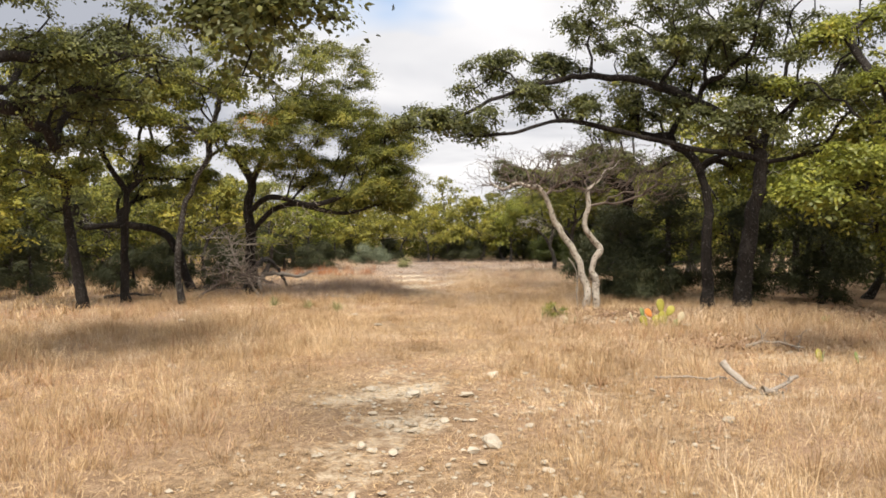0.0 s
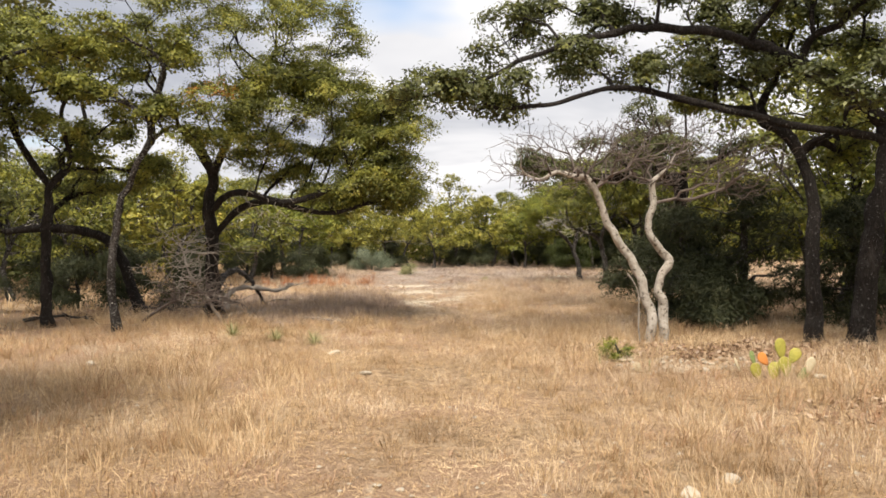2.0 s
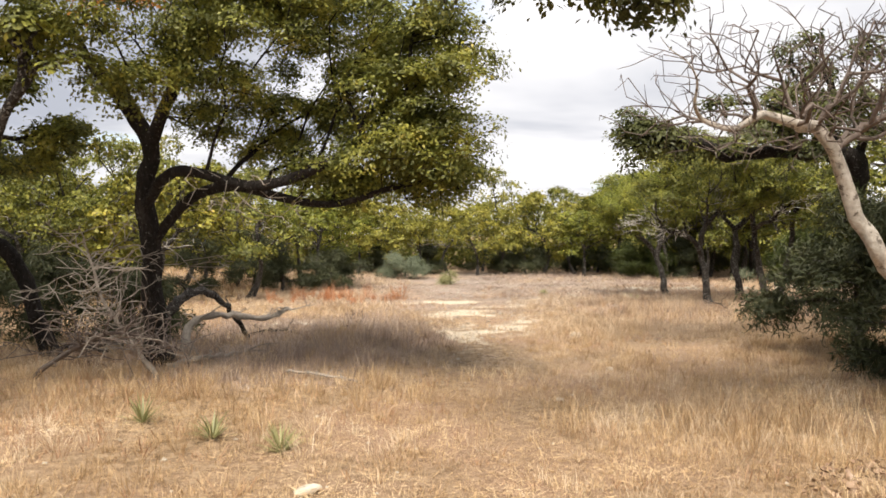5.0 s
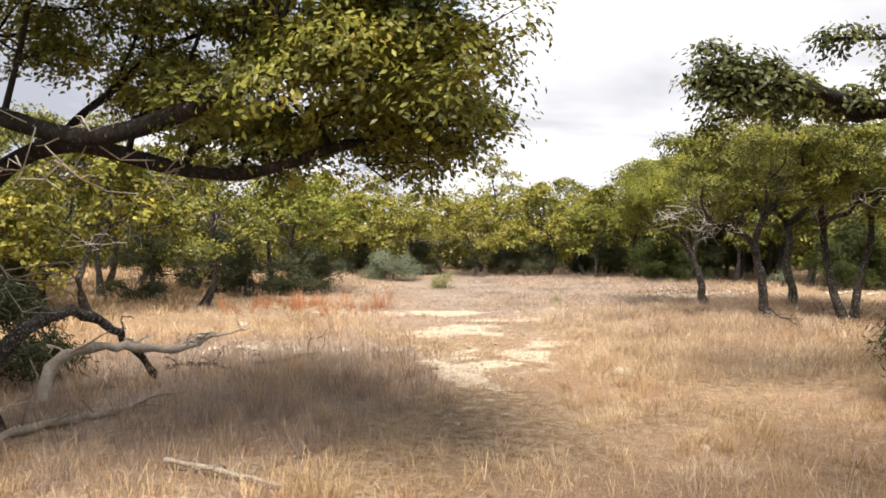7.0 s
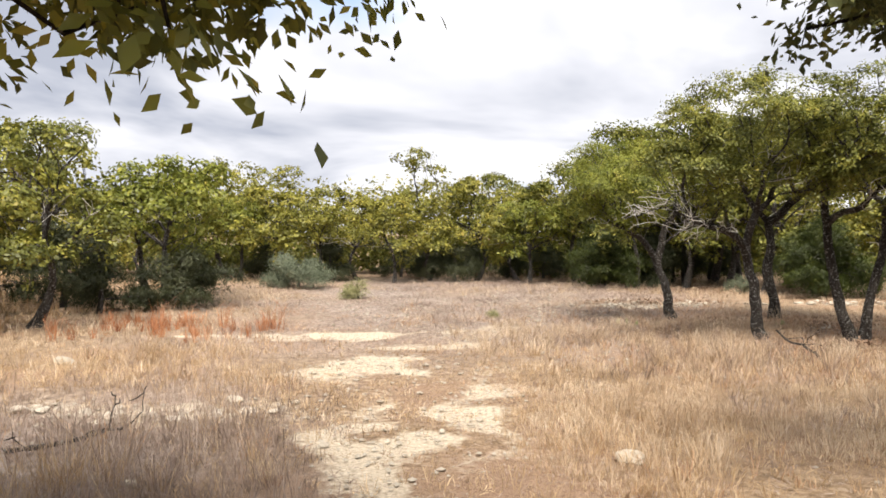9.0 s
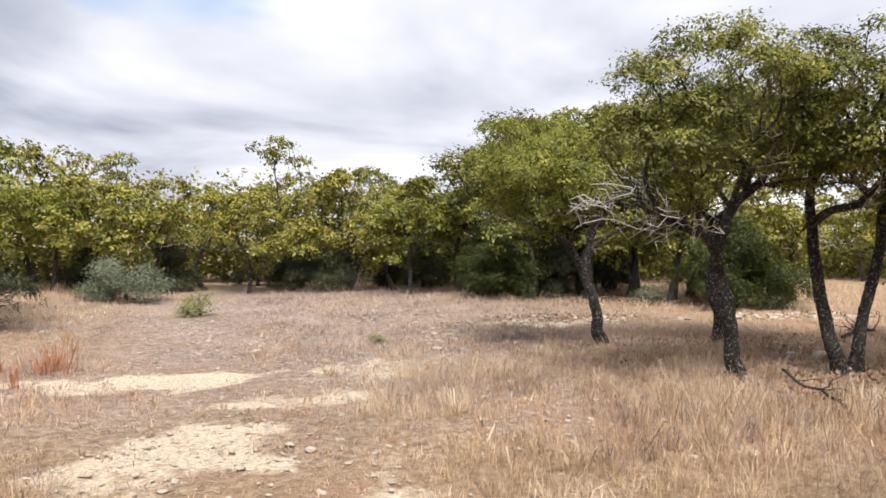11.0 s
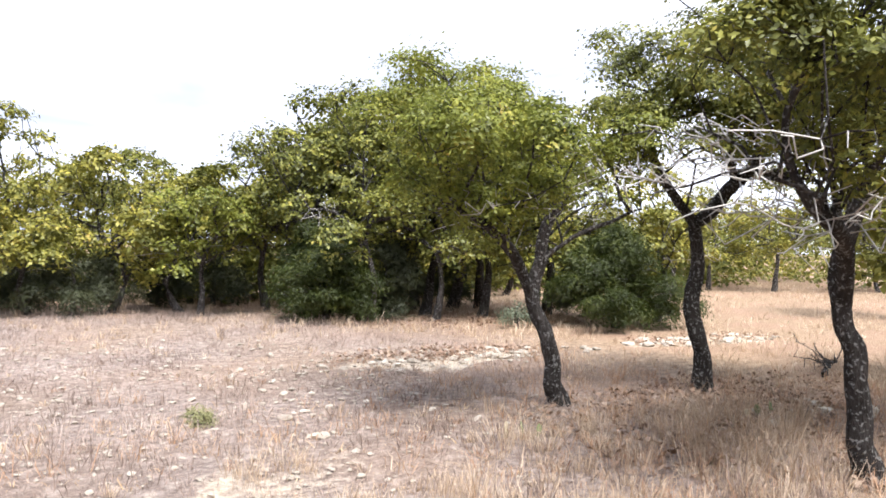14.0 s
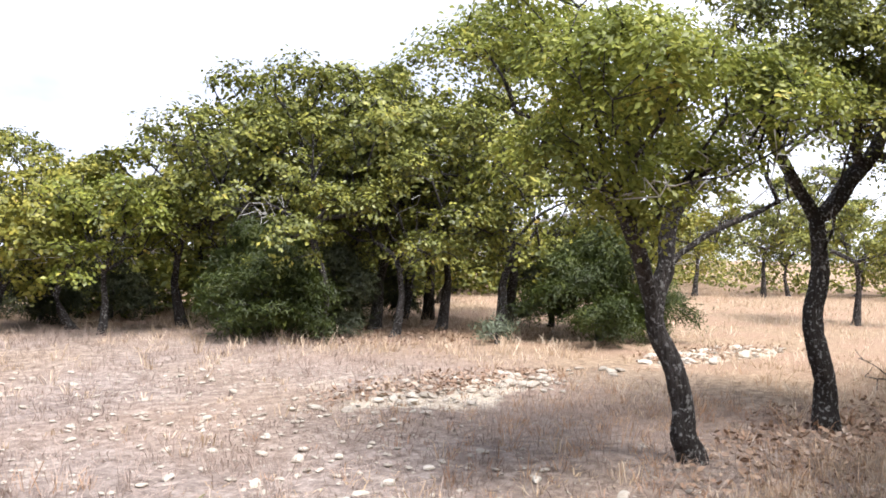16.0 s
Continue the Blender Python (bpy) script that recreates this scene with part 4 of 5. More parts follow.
far_woods("far_woods", 1, -34, 46, 50, 60, 9500)
far_woods("far_woods", 2, -34, -21, 4, 56, 6000)
far_woods("far_woods", 3, 31, 42, 2, 52, 5000, 1.0, OAK_LEAF)
far_woods("far_woods", 4, 17, 24, 4, 24, 2600)
far_woods("far_woods", 5, -34, 46, -16, -8, 3000)
far_woods("undergrowth", 6, -24, 3.5, 46.5, 49.5, 2600, 0.36, OAK_LEAF, "brushy undergrowth beneath the far oaks")
far_woods("undergrowth", 7, 3.5, 14, 44.5, 48, 1300, 0.4, OAK_LEAF, "brushy undergrowth behind the copse")
far_woods("undergrowth", 8, 14, 31, 47, 52, 2600, 0.6, OAK_LEAF, "brushy undergrowth beyond the far clearing")
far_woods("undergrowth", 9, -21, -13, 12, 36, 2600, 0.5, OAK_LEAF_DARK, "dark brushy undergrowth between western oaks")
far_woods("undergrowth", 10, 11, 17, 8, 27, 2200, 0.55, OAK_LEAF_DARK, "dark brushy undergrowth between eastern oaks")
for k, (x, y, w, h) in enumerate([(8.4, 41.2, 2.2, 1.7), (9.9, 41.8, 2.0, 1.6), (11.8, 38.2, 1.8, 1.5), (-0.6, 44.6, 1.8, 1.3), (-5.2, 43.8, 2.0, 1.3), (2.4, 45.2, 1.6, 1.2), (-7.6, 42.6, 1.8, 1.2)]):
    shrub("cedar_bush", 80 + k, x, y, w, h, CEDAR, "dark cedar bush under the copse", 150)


# ---------------------------------------------------------------- dead wood
def limb_line(rng, pts, radius, twigs, twig_len, step=0.1):
    """A crooked fallen limb with broken side twigs."""
    line = bend(rng, pts, step, 0.012)
    k = len(line)
    out = [(line, radius * (1 - 0.55 * np.arange(k) / (k - 1)) * (1 + 0.12 * rng.normal(size=k)), 9)]
    for _ in range(twigs):
        i = rng.randint(k // 4, k)
        p, q = line[i], rng.normal(size=3)
        q[2] = abs(q[2]) * 0.6 - 0.1
        q /= np.linalg.norm(q)
        ln = twig_len * (0.4 + 0.9 * rng.rand())
        side = bend(rng, [p, p + q * ln * 0.5, p + q * ln + rng.normal(size=3) * 0.06], 0.08, 0.014)
        out.append((side, np.linspace(radius * 0.2, radius * 0.06, len(side)) + 0.002, 5))
        for _ in range(2):
            j = rng.randint(len(side) // 2, len(side))
            e = side[j] + rng.normal(size=3) * ln * 0.22
            out.append((np.array([side[j], (side[j] + e) / 2 + rng.normal(size=3) * 0.01, e]), np.array([0.006, 0.005, 0.003]), 4))
    return out


def fallen(name, seed, pts, radius, twigs, twig_len, mat, label, category="branch"):
    rng = np.random.RandomState(seed)
    base = np.array(pts[0], dtype=float)
    gz = float(gh(base[0], base[1]))
    org = np.array([base[0], base[1], gz])
    loc = [np.array([p[0], p[1], p[2] + float(gh(p[0], p[1]))]) - org for p in pts]
    paths = limb_line(rng, loc, radius, twigs, twig_len)
    ob = new(name)
    ob.location = org
    tagged(ob, label, category)
    v, f = tubes(paths[:1])
    part("main_stem", smooth(mesh_of("main_stem", v, [f], mat)), ob)
    if len(paths) > 1:
        v, f = tubes(paths[1:])
        tagged(part("twigwork", smooth(mesh_of("twigwork", v, [f], mat)), ob), kind="stuff")
    return ob


fallen("fallen_limb", 1, [(-4.75, 18.35, 0.1), (-4.67, 18.7, 0.52), (-4.56, 19.1, 0.76), (-4.47, 19.7, 0.8), (-4.3, 20.4, 0.42), (-4.2, 20.8, 0.0)], 0.075, 3, 0.35, BARK,
       "bark-covered fallen oak limb arching over dry grass")
fallen("fallen_limb", 2, [(-4.62, 19.3, -0.02), (-4.68, 19.5, 0.2), (-4.6, 19.7, 0.4), (-4.35, 20.0, 0.45), (-3.9, 20.5, 0.36), (-3.6, 20.95, 0.48)], 0.065, 9, 0.4, DEADWOOD,
       "split grey fallen limb propped above dry grass")
fallen("fallen_limb", 4, [(-4.35, 18.0, 0.02), (-4.1, 18.5, 0.05), (-3.9, 19.0, 0.03), (-3.75, 19.5, 0.02)], 0.045, 8, 0.45, DEADWOOD, "grey fallen limb at the foot of a big oak")
fallen("dead_branch", 5, [(-4.1, 17.2, 0.0), (-4.35, 17.1, 0.5), (-4.6, 17.0, 0.9), (-4.75, 17.0, 1.4)], 0.03, 52, 0.55, DEADWOOD, "tangle of bare grey twigs leaning at an oak's foot")
fallen("dead_branch", 6, [(-5.5, 17.2, 0.0), (-5.0, 17.1, 0.35), (-4.4, 17.0, 0.55), (-3.8, 17.1, 0.35)], 0.03, 70, 0.6, DEADTWIG, "tangle of bare grey twigs lying under an oak")
fallen("dead_branch", 7, [(-2.75, 17.55, 0.06), (-2.35, 17.4, 0.05), (-2.0, 17.25, 0.04), (-1.75, 17.25, 0.03)], 0.02, 5, 0.16, DEADWOOD, "short pale broken branch lying in dry grass")
fallen("dead_branch", 8, [(4.72, 25.55, 0.02), (4.62, 25.75, 0.14), (4.4, 25.95, 0.26), (4.32, 26.05, 0.36)], 0.02, 4, 0.16, BARK, "dark broken branch poking out of the grass")
fallen("dead_branch", 9, [(2.62, 7.2, 0.22), (2.72, 7.05, 0.1), (2.82, 6.9, 0.03)], 0.035, 1, 0.12, DEADWOOD, "short grey stump end of a fallen branch")
fallen("dead_branch", 10, [(2.85, 6.85, 0.04), (3.0, 6.9, 0.05), (3.15, 7.0, 0.09), (3.28, 7.1, 0.13)], 0.032, 4, 0.16, DEADWOOD, "weathered pale piece of broken branch on the ground")
fallen("dead_branch", 11, [(2.1, 7.6, 0.03), (2.4, 7.5, 0.05), (2.75, 7.4, 0.03)], 0.014, 2, 0.15, DEADWOOD, "thin pale stick lying in dry grass")
fallen("dead_branch", 12, [(8.6, 30.2, 0.03), (8.9, 30.35, 0.08), (9.3, 30.6, 0.1), (9.7, 30.7, 0.06)], 0.04, 10, 0.35, BARK, "dark fallen branch with short stubs")
fallen("dead_branch", 13, [(-4.3, 21.3, 0.04), (-3.9, 21.15, 0.1), (-3.5, 21.2, 0.05)], 0.03, 6, 0.3, BARK, "dark brush lying at the edge of the grass")
fallen("dead_branch", 14, [(-3.4, 21.7, 0.03), (-3.0, 21.9, 0.06), (-2.7, 22.2, 0.12)], 0.022, 4, 0.22, BARK, "dark thin branch lying among pale stones")
fallen("dead_branch", 15, [(2.52, 14.35, 0.0), (2.5, 14.35, 0.4), (2.47, 14.35, 0.8), (2.35, 14.4, 1.0)], 0.014, 3, 0.12, DEADWOOD, "thin dead shoot standing by a pale trunk")
fallen("dead_branch", 16, [(8.2, 13.4, 0.03), (8.7, 13.5, 0.1), (9.3, 13.6, 0.08)], 0.035, 8, 0.4, DEADWOOD, "grey brush lying under oaks")
fallen("dead_branch", 17, [(3.9, 9.9, 0.03), (4.2, 9.8, 0.1), (4.6, 9.75, 0.05)], 0.025, 7, 0.22, DEADWOOD, "broken grey branch on reddish dry ground")
for k, (x, y) in enumerate([(-6.6, 18.9), (-6.2, 19.3), (-7.6, 17.2)]):
    fallen("dead_branch", 30 + k, [(x, y, 0.05), (x + 0.6, y + 0.1, 0.12), (x + 1.2, y - 0.1, 0.08)], 0.035, 8, 0.4, BARK, "dark fallen branch lying between oaks")


# ---------------------------------------------------------------- stones
def stone_mesh(seed, flat):
    bm = bmesh.new()
    bmesh.ops.create_icosphere(bm, subdivisions=2, radius=0.5)
    rng = np.random.RandomState(seed)
    cuts = [(Vector(rng.normal(size=3)).normalized(), 0.24 + 0.2 * rng.rand()) for _ in range(9)]
    for v in bm.verts:
        for n, d in cuts:
            over = v.co.dot(n) - d
            if over > 0:
                v.co -= n * over * 0.9
        v.co += Vector(rng.normal(size=3)) * 0.014
        v.co.z *= flat
    me = bpy.data.meshes.new("stone")
    bm.to_mesh(me)
    bm.free()
    me.materials.append(LIMESTONE)
    return me


STONES = [stone_mesh(k, f) for k, f in enumerate((0.75, 0.55, 0.45, 0.6, 0.3, 0.35, 0.28, 0.5))]
rs = random.Random(5)


def stone(x, y, size, kind=None, label="pale limestone stone lying in dry grass", group="loose stones", lift=0.12):
    me = STONES[rs.randrange(8) if kind is None else kind]
    ob = new("stone", me)
    ob.matrix_world = pose(x, y, float(gh(x, y)) + size * lift, rs.uniform(-12, 12), rs.uniform(-12, 12), rs.uniform(0, 360)) @ Matrix.Diagonal((size, size * rs.uniform(0.7, 1.0), size, 1))
    return tagged(ob, label, "stone", group)


for x, y, s in [(-0.66, 7.03, 0.12), (-0.57, 5.31, 0.11), (-0.34, 5.17, 0.1), (-0.41, 5.81, 0.1), (0.2, 6.82, 0.17), (0.66, 4.78, 0.09), (2.2, 5.89, 0.11), (1.64, 8.52, 0.14),
                (-0.28, 6.79, 0.2), (0.5, 7.73, 0.16), (1.28, 8.23, 0.16), (0.97, 21.39, 0.24), (0.99, 18.33, 0.1), (1.36, 17.01, 0.13), (0.21, 16.38, 0.1), (-2.27, 20.91, 0.12),
                (-5.05, 24.7, 0.3), (-4.8, 26.0, 0.32), (6.9, 28.67, 0.3), (6.84, 29.15, 0.2), (5.61, 28.8, 0.2), (1.86, 30.88, 0.17), (1.91, 30.13, 0.14), (5.87, 29.2, 0.16),
                (6.65, 28.94, 0.2), (1.39, 32.29, 0.11), (2.44, 31.27, 0.12), (2.56, 32.05, 0.09), (4.55, 26.3, 0.1), (5.1, 24.9, 0.16), (3.0, 24.6, 0.13), (4.5, 12.2, 0.2), (3.75, 11.75, 0.16),
                (5.0, 9.2, 0.14), (5.3, 11.1, 0.2), (4.3, 10.6, 0.22), (-1.05, 12.2, 0.16), (-1.6, 13.6, 0.2), (2.0, 12.9, 0.22), (-4.4, 12.9, 0.2), (-5.2, 8.0, 0.2), (-3.0, 8.5, 0.14)]:
    stone(x, y, s)
tagged(stone(0.35, 5.34, 0.21, 2, lift=0.12), "large grey-white limestone rock beside the track")
tagged(stone(0.2, 5.2, 0.1, 1), "small pale limestone rock against a bigger one")


EXTRA = []


def rubble(n, cx, cy, rx, ry, smin, smax, label="", group="", kinds=(4, 5, 6, 2), singly=True):
    """Scattered stones: things of their own, or, where too small and many, gathered for one joined mesh."""
    for _ in range(n):
        a, r = rs.uniform(0, 6.283), rs.random() ** 0.6
        x, y, s, k = cx + rx * r * math.cos(a), cy + ry * r * math.sin(a), rs.uniform(smin, smax), rs.choice(kinds)
        if singly:
            stone(x, y, s, k, label, group, 0.1)
        else:
            EXTRA.append((k, pose(x, y, float(gh(x, y)) + s * 0.1, rs.uniform(-14, 14), rs.uniform(-14, 14), rs.uniform(0, 360)) @ Matrix.Scale(s, 4)))


rubble(60, 4.7, 33.5, 1.9, 0.8, 0.07, 0.18, "flat piece of pale limestone rubble", "western rubble heap")
rubble(60, 10.4, 33.6, 1.9, 0.6, 0.1, 0.26, "thin slab of broken limestone", "eastern rubble heap")
rubble(24, -3.0, 23.1, 1.6, 0.6, 0.08, 0.24, "pale stone among dead grey weeds", "stones among weeds")
rubble(26, 0.3, 5.8, 1.2, 2.4, 0.05, 0.1, "small pale stone in the wheel track", "stones in the track")
rubble(24, 1.5, 31.6, 2.4, 2.4, 0.06, 0.14, "small pale stone in the clearing", "stones in the clearing")
rubble(40, 6.3, 33.6, 1.8, 0.5, 0.05, 0.2, singly=False)
rubble(60, 4.7, 33.5, 2.1, 0.9, 0.04, 0.1, singly=False)
rubble(50, 10.4, 33.6, 2.0, 0.6, 0.05, 0.14, singly=False)
rubble(50, -3.0, 23.1, 1.7, 0.7, 0.04, 0.12, singly=False)
rubble(60, -0.4, 6.0, 0.5, 3.0, 0.02, 0.07, singly=False)
rubble(90, 0.9, 6.2, 1.4, 1.9, 0.02, 0.08, singly=False)
rubble(420, 1.2, 31.2, 3.6, 3.6, 0.02, 0.08, singly=False)
rubble(300, -0.5, 34.5, 5.5, 3.2, 0.03, 0.12, singly=False)
rubble(60, -0.6, 24.0, 1.3, 3.2, 0.03, 0.1, singly=False)
rubble(40, 2.8, 12.6, 1.2, 0.5, 0.04, 0.13, singly=False)
rubble(50, 1.5, 26.0, 1.8, 1.8, 0.03, 0.11, singly=False)
rubble(30, 6.0, 29.2, 1.4, 0.9, 0.04, 0.13, singly=False)


def joined_stones():
    vs, fs, base = [], [], 0
    for k, m in EXTRA:
        me = STONES[k]
        co = np.empty(len(me.vertices) * 3, dtype=np.float32)
        me.vertices.foreach_get("co", co)
        ix = np.empty(len(me.loops), dtype=np.int32)
        me.loops.foreach_get("vertex_index", ix)
        mm = np.array(m)
        vs.append(co.reshape(-1, 3) @ mm[:3, :3].T + mm[:3, 3])
        fs.append(ix.reshape(-1, 3) + base)
        base += len(me.vertices)
    tagged(new("small_stones", mesh_of("small_stones", np.concatenate(vs), [np.concatenate(fs)], LIMESTONE)), "small pale limestone stones strewn over dry ground", "stones", kind="stuff")


joined_stones()


def pebbles(name, seed, n, box, smin, smax, mat, label):
    rng = np.random.RandomState(seed)
    x, y = rng.uniform(box[0], box[1], n), rng.uniform(box[2], box[3], n)
    ok = rng.rand(n) < np.clip(bare(x, y) * 1.5 + 0.03, 0, 1)
    x, y = x[ok], y[ok]
    m = len(x)
    s = rng.uniform(smin, smax, m) * (0.5 + rng.rand(m))
    z = gh(x, y) + s * 0.1
    o = np.array([(1, 0, 0), (0, 1, 0), (-1, 0, 0), (0, -1, 0), (0, 0, 0.6), (0, 0, -0.6)], dtype=float)
    v = o[None] * (0.6 + 0.6 * rng.rand(m, 6, 1)) * s[:, None, None] * 0.5
    a = rng.rand(m) * 6.283
    c, si = np.cos(a)[:, None], np.sin(a)[:, None]
    v = np.stack([v[:, :, 0] * c - v[:, :, 1] * si, v[:, :, 0] * si + v[:, :, 1] * c, v[:, :, 2]], 2) + np.stack([x, y, z], 1)[:, None]
    f = np.array([(0, 1, 4), (1, 2, 4), (2, 3, 4), (3, 0, 4)])
    f = (f[None] + (np.arange(m) * 6)[:, None, None]).reshape(-1, 3)
    tagged(new(name, mesh_of(name, v.reshape(-1, 3), [f], mat)), label, "gravel", kind="stuff")


pebbles("gravel", 1, 42000, (-4, 6, 2, 37), 0.015, 0.05, LIMESTONE, "loose pale limestone gravel on bare ground")


# ---------------------------------------------------------------- prickly pears, yuccas, weeds
def pad_mesh(mat):
    bm = bmesh.new()
    bmesh.ops.create_uvsphere(bm, u_segments=14, v_segments=10, radius=0.5)
    for v in bm.verts:
        t = v.co.z + 0.5
        v.co.x *= (0.55 + 0.45 * min(1.0, t * 1.4)) * 0.86
        v.co.y = v.co.y * 0.13 + 0.05 * math.sin(v.co.z * 3 + v.co.x * 2)
        v.co.z += 0.5
    me = bpy.data.meshes.new("pad")
    bm.to_mesh(me)
    bm.free()
    me.materials.append(mat)
    return smooth(me)


PADS = {"g": pad_mesh(PEAR_GREEN), "y": pad_mesh(PEAR_YELLOW), "o": pad_mesh(PEAR_ORANGE), "p": pad_mesh(PEAR_PALE)}
PAD_LABEL = {"g": "green pad", "y": "yellowed pad", "o": "orange pad", "p": "pale dried pad"}


def prickly_pear(x, y, pads, label):
    ob = new("prickly_pear")
    ob.matrix_basis = pose(x, y, float(gh(x, y))) @ Matrix.Scale(0.82, 4)
    tagged(ob, label, "cactus")
    for c, px, py, pz, s, tilt, turn in pads:
        p = part("pad", PADS[c], ob, PAD_LABEL[c])
        p.matrix_basis = pose(px, py, pz - 0.02, rs.uniform(-15, 15), tilt, turn) @ Matrix.Diagonal((s * 0.85, s, s, 1))


prickly_pear(3.32, 11.75, [("y", -0.26, 0, 0.0, 0.24, -25, 10), ("y", -0.1, -0.05, 0.0, 0.24, 5, -20), ("g", 0.1, 0.05, 0.0, 0.26, 20, 30), ("y", 0.05, -0.08, 0.05, 0.26, -10, 0),
                           ("y", 0.02, 0, 0.26, 0.27, -6, 15), ("o", -0.16, 0.0, 0.19, 0.2, -40, 10), ("p", 0.34, 0.0, 0.08, 0.22, 25, 10), ("g", -0.3, 0.06, 0.16, 0.2, -5, 40),
                           ("p", -0.5, 0.05, 0.1, 0.18, -10, 60), ("y", 0.14, 0.02, 0.2, 0.22, 25, -30), ("g", 0.22, 0.0, 0.0, 0.2, 50, 0)],
             "prickly pear with yellow, green and orange pads")
prickly_pear(4.39, 8.96, [("y", 0, 0, 0, 0.2, 5, 20), ("g", 0.06, 0.06, 0.0, 0.18, 30, 60), ("g", 0.5, -0.1, 0.0, 0.18, -15, 40)], "small prickly pear with yellow-green pads")
prickly_pear(5.9, 11.95, [("g", 0, 0, 0, 0.2, 10, 10), ("g", 0.1, 0.05, 0.05, 0.18, 40, 50)], "small blue-green prickly pear in rusty grass")
prickly_pear(2.1, 12.3, [("g", 0, 0, 0, 0.17, 5, 70), ("p", -0.12, -0.05, 0, 0.17, -30, 10), ("g", -0.55, 0.55, 0.0, 0.17, 5, 60)], "small dull prickly pear below the dead tree")
prickly_pear(5.96, 29.03, [("g", 0, 0, 0, 0.19, -8, 20), ("g", -0.12, 0.08, 0, 0.15, 25, 70), ("p", -0.3, 0.05, 0, 0.16, -40, 20)], "small green prickly pear among fallen leaves")
prickly_pear(3.2, 29.45, [("p", -0.02, 0, 0, 0.18, 4, 30), ("g", 0.2, 0.02, 0, 0.17, -12, 50), ("g", 0.33, -0.05, 0, 0.14, 35, 10)], "small pale green prickly pear in dry grass")


def yucca(x, y, seed, h, label, n=40):
    rng = np.random.RandomState(seed)
    a, e = rng.rand(n) * 6.283, 0.25 + 1.1 * rng.rand(n)
    d = np.stack([np.cos(a) * np.cos(e), np.sin(a) * np.cos(e), np.sin(e)], 1)
    s = np.stack([-np.sin(a), np.cos(a), 0 * a], 1) * 0.007
    ln = (h * (0.7 + 0.5 * rng.rand(n)))[:, None]
    b = d * 0.02
    drop = np.array([0, 0, -0.12]) * ln
    v = np.stack([b - s, b + s, d * ln * 0.6 + s * 0.9, d * ln * 0.6 - s * 0.9, d * ln + drop], 1).reshape(-1, 3)
    i = np.arange(n) * 5
    ob = new("yucca")
    ob.location = (x, y, float(gh(x, y)))
    tagged(ob, label, "yucca")
    tagged(part("rosette", mesh_of("rosette", v, [np.stack([i, i + 1, i + 2, i + 3], 1), np.stack([i + 3, i + 2, i + 4], 1)], WEED), ob), kind="stuff")


yucca(-3.34, 15.17, 1, 0.28, "small grey-green yucca rosette in dry grass")
yucca(-2.0, 14.5, 2, 0.26, "small grey-green yucca rosette in dry grass")
yucca(-2.6, 14.75, 3, 0.26, "small grey-green yucca rosette in dry grass", 36)
shrub("green_weed", 90, 1.15, 31.2, 0.3, 0.1, WEED, "low grey-green weed on bare ground", 40, 30, 0.032, 0.3, 0.0, "weed")
shrub("green_weed", 92, 8.6, 36.6, 0.7, 0.35, GREY_SHRUB, "low grey-green weed at the copse's edge", 40, 26, 0.07, 0.3, 0.0, "weed")


# ---------------------------------------------------------------- fallen leaves
def litter(name, seed, spots, label):
    rng = np.random.RandomState(seed)
    cs = []
    for cx, cy, rx, ry, n in spots:
        a, r = rng.rand(n) * 6.283, rng.rand(n) ** 0.6
        x, y = cx + rx * r * np.cos(a), cy + ry * r * np.sin(a)
        cs.append(np.stack([x, y, gh(x, y) + 0.01 + 0.05 * rng.rand(n)], 1))
    v, f = leaves(rng, np.concatenate(cs), 1, (0.02, 0.02, 0.006), 0.06, 1.6, 0.6)
    tagged(new(name, mesh_of(name, v, [f], LITTER)), label, "leaf litter", kind="stuff")


litter("leaf_litter", 1, [(5.4, 29.6, 1.9, 1.1, 1300), (6.6, 29.9, 1.9, 1.0, 1100), (4.6, 28.4, 1.2, 0.8, 900), (6.0, 27.0, 1.6, 1.2, 1500), (2.9, 13.7, 1.6, 0.7, 1400), (4.3, 13.3, 2.2, 1.2, 1800),
                          (6.5, 13.6, 2.5, 1.5, 1800), (4.2, 10.2, 1.4, 0.7, 700), (-6.3, 18.6, 1.5, 1.0, 1100), (8.5, 38.2, 3.0, 1.4, 1800), (5.2, 33.9, 1.8, 0.5, 900), (10.5, 33.7, 2.0, 0.6, 700)],
       "brown fallen oak leaves under the trees")


# ---------------------------------------------------------------- grass
def trail(y):
    return -0.42 - 0.09 * np.clip(y - 25, 0, 6) ** 1.5


def blades(rng, x, y, h, w, out, lean):
    """Arching blades: each rises, then bends over outward."""
    n = len(x)
    z = gh(x, y) - 0.02
    d = np.stack([np.cos(out), np.sin(out), np.zeros(n)], 1)
    a = rng.rand(n) * 2 * np.pi
    s = np.stack([-np.sin(a), np.cos(a), np.zeros(n)], 1)
    b = np.stack([x, y, z], 1)
    le = (lean * (0.25 + rng.rand(n)) * h)[:, None]
    up = np.array([0, 0, 1.0])
    hh, ww = h[:, None], w[:, None] * 0.5
    curl = rng.normal(size=(n, 3)) * np.array((0.12, 0.12, 0.0)) * hh
    mid = b + d * le * 0.35 + up * hh * (0.6 + 0.15 * rng.rand(n))[:, None] + curl
    tip = b + d * le + up * hh * (0.55 + 0.5 * rng.rand(n))[:, None] - curl
    v = np.stack([b - s * ww, b + s * ww, mid + s * ww * 0.8, mid - s * ww * 0.8, tip], 1).reshape(-1, 3)
    i = np.arange(n) * 5
    return v, [np.stack([i, i + 1, i + 2, i + 3], 1), np.stack([i + 3, i + 2, i + 4], 1)]


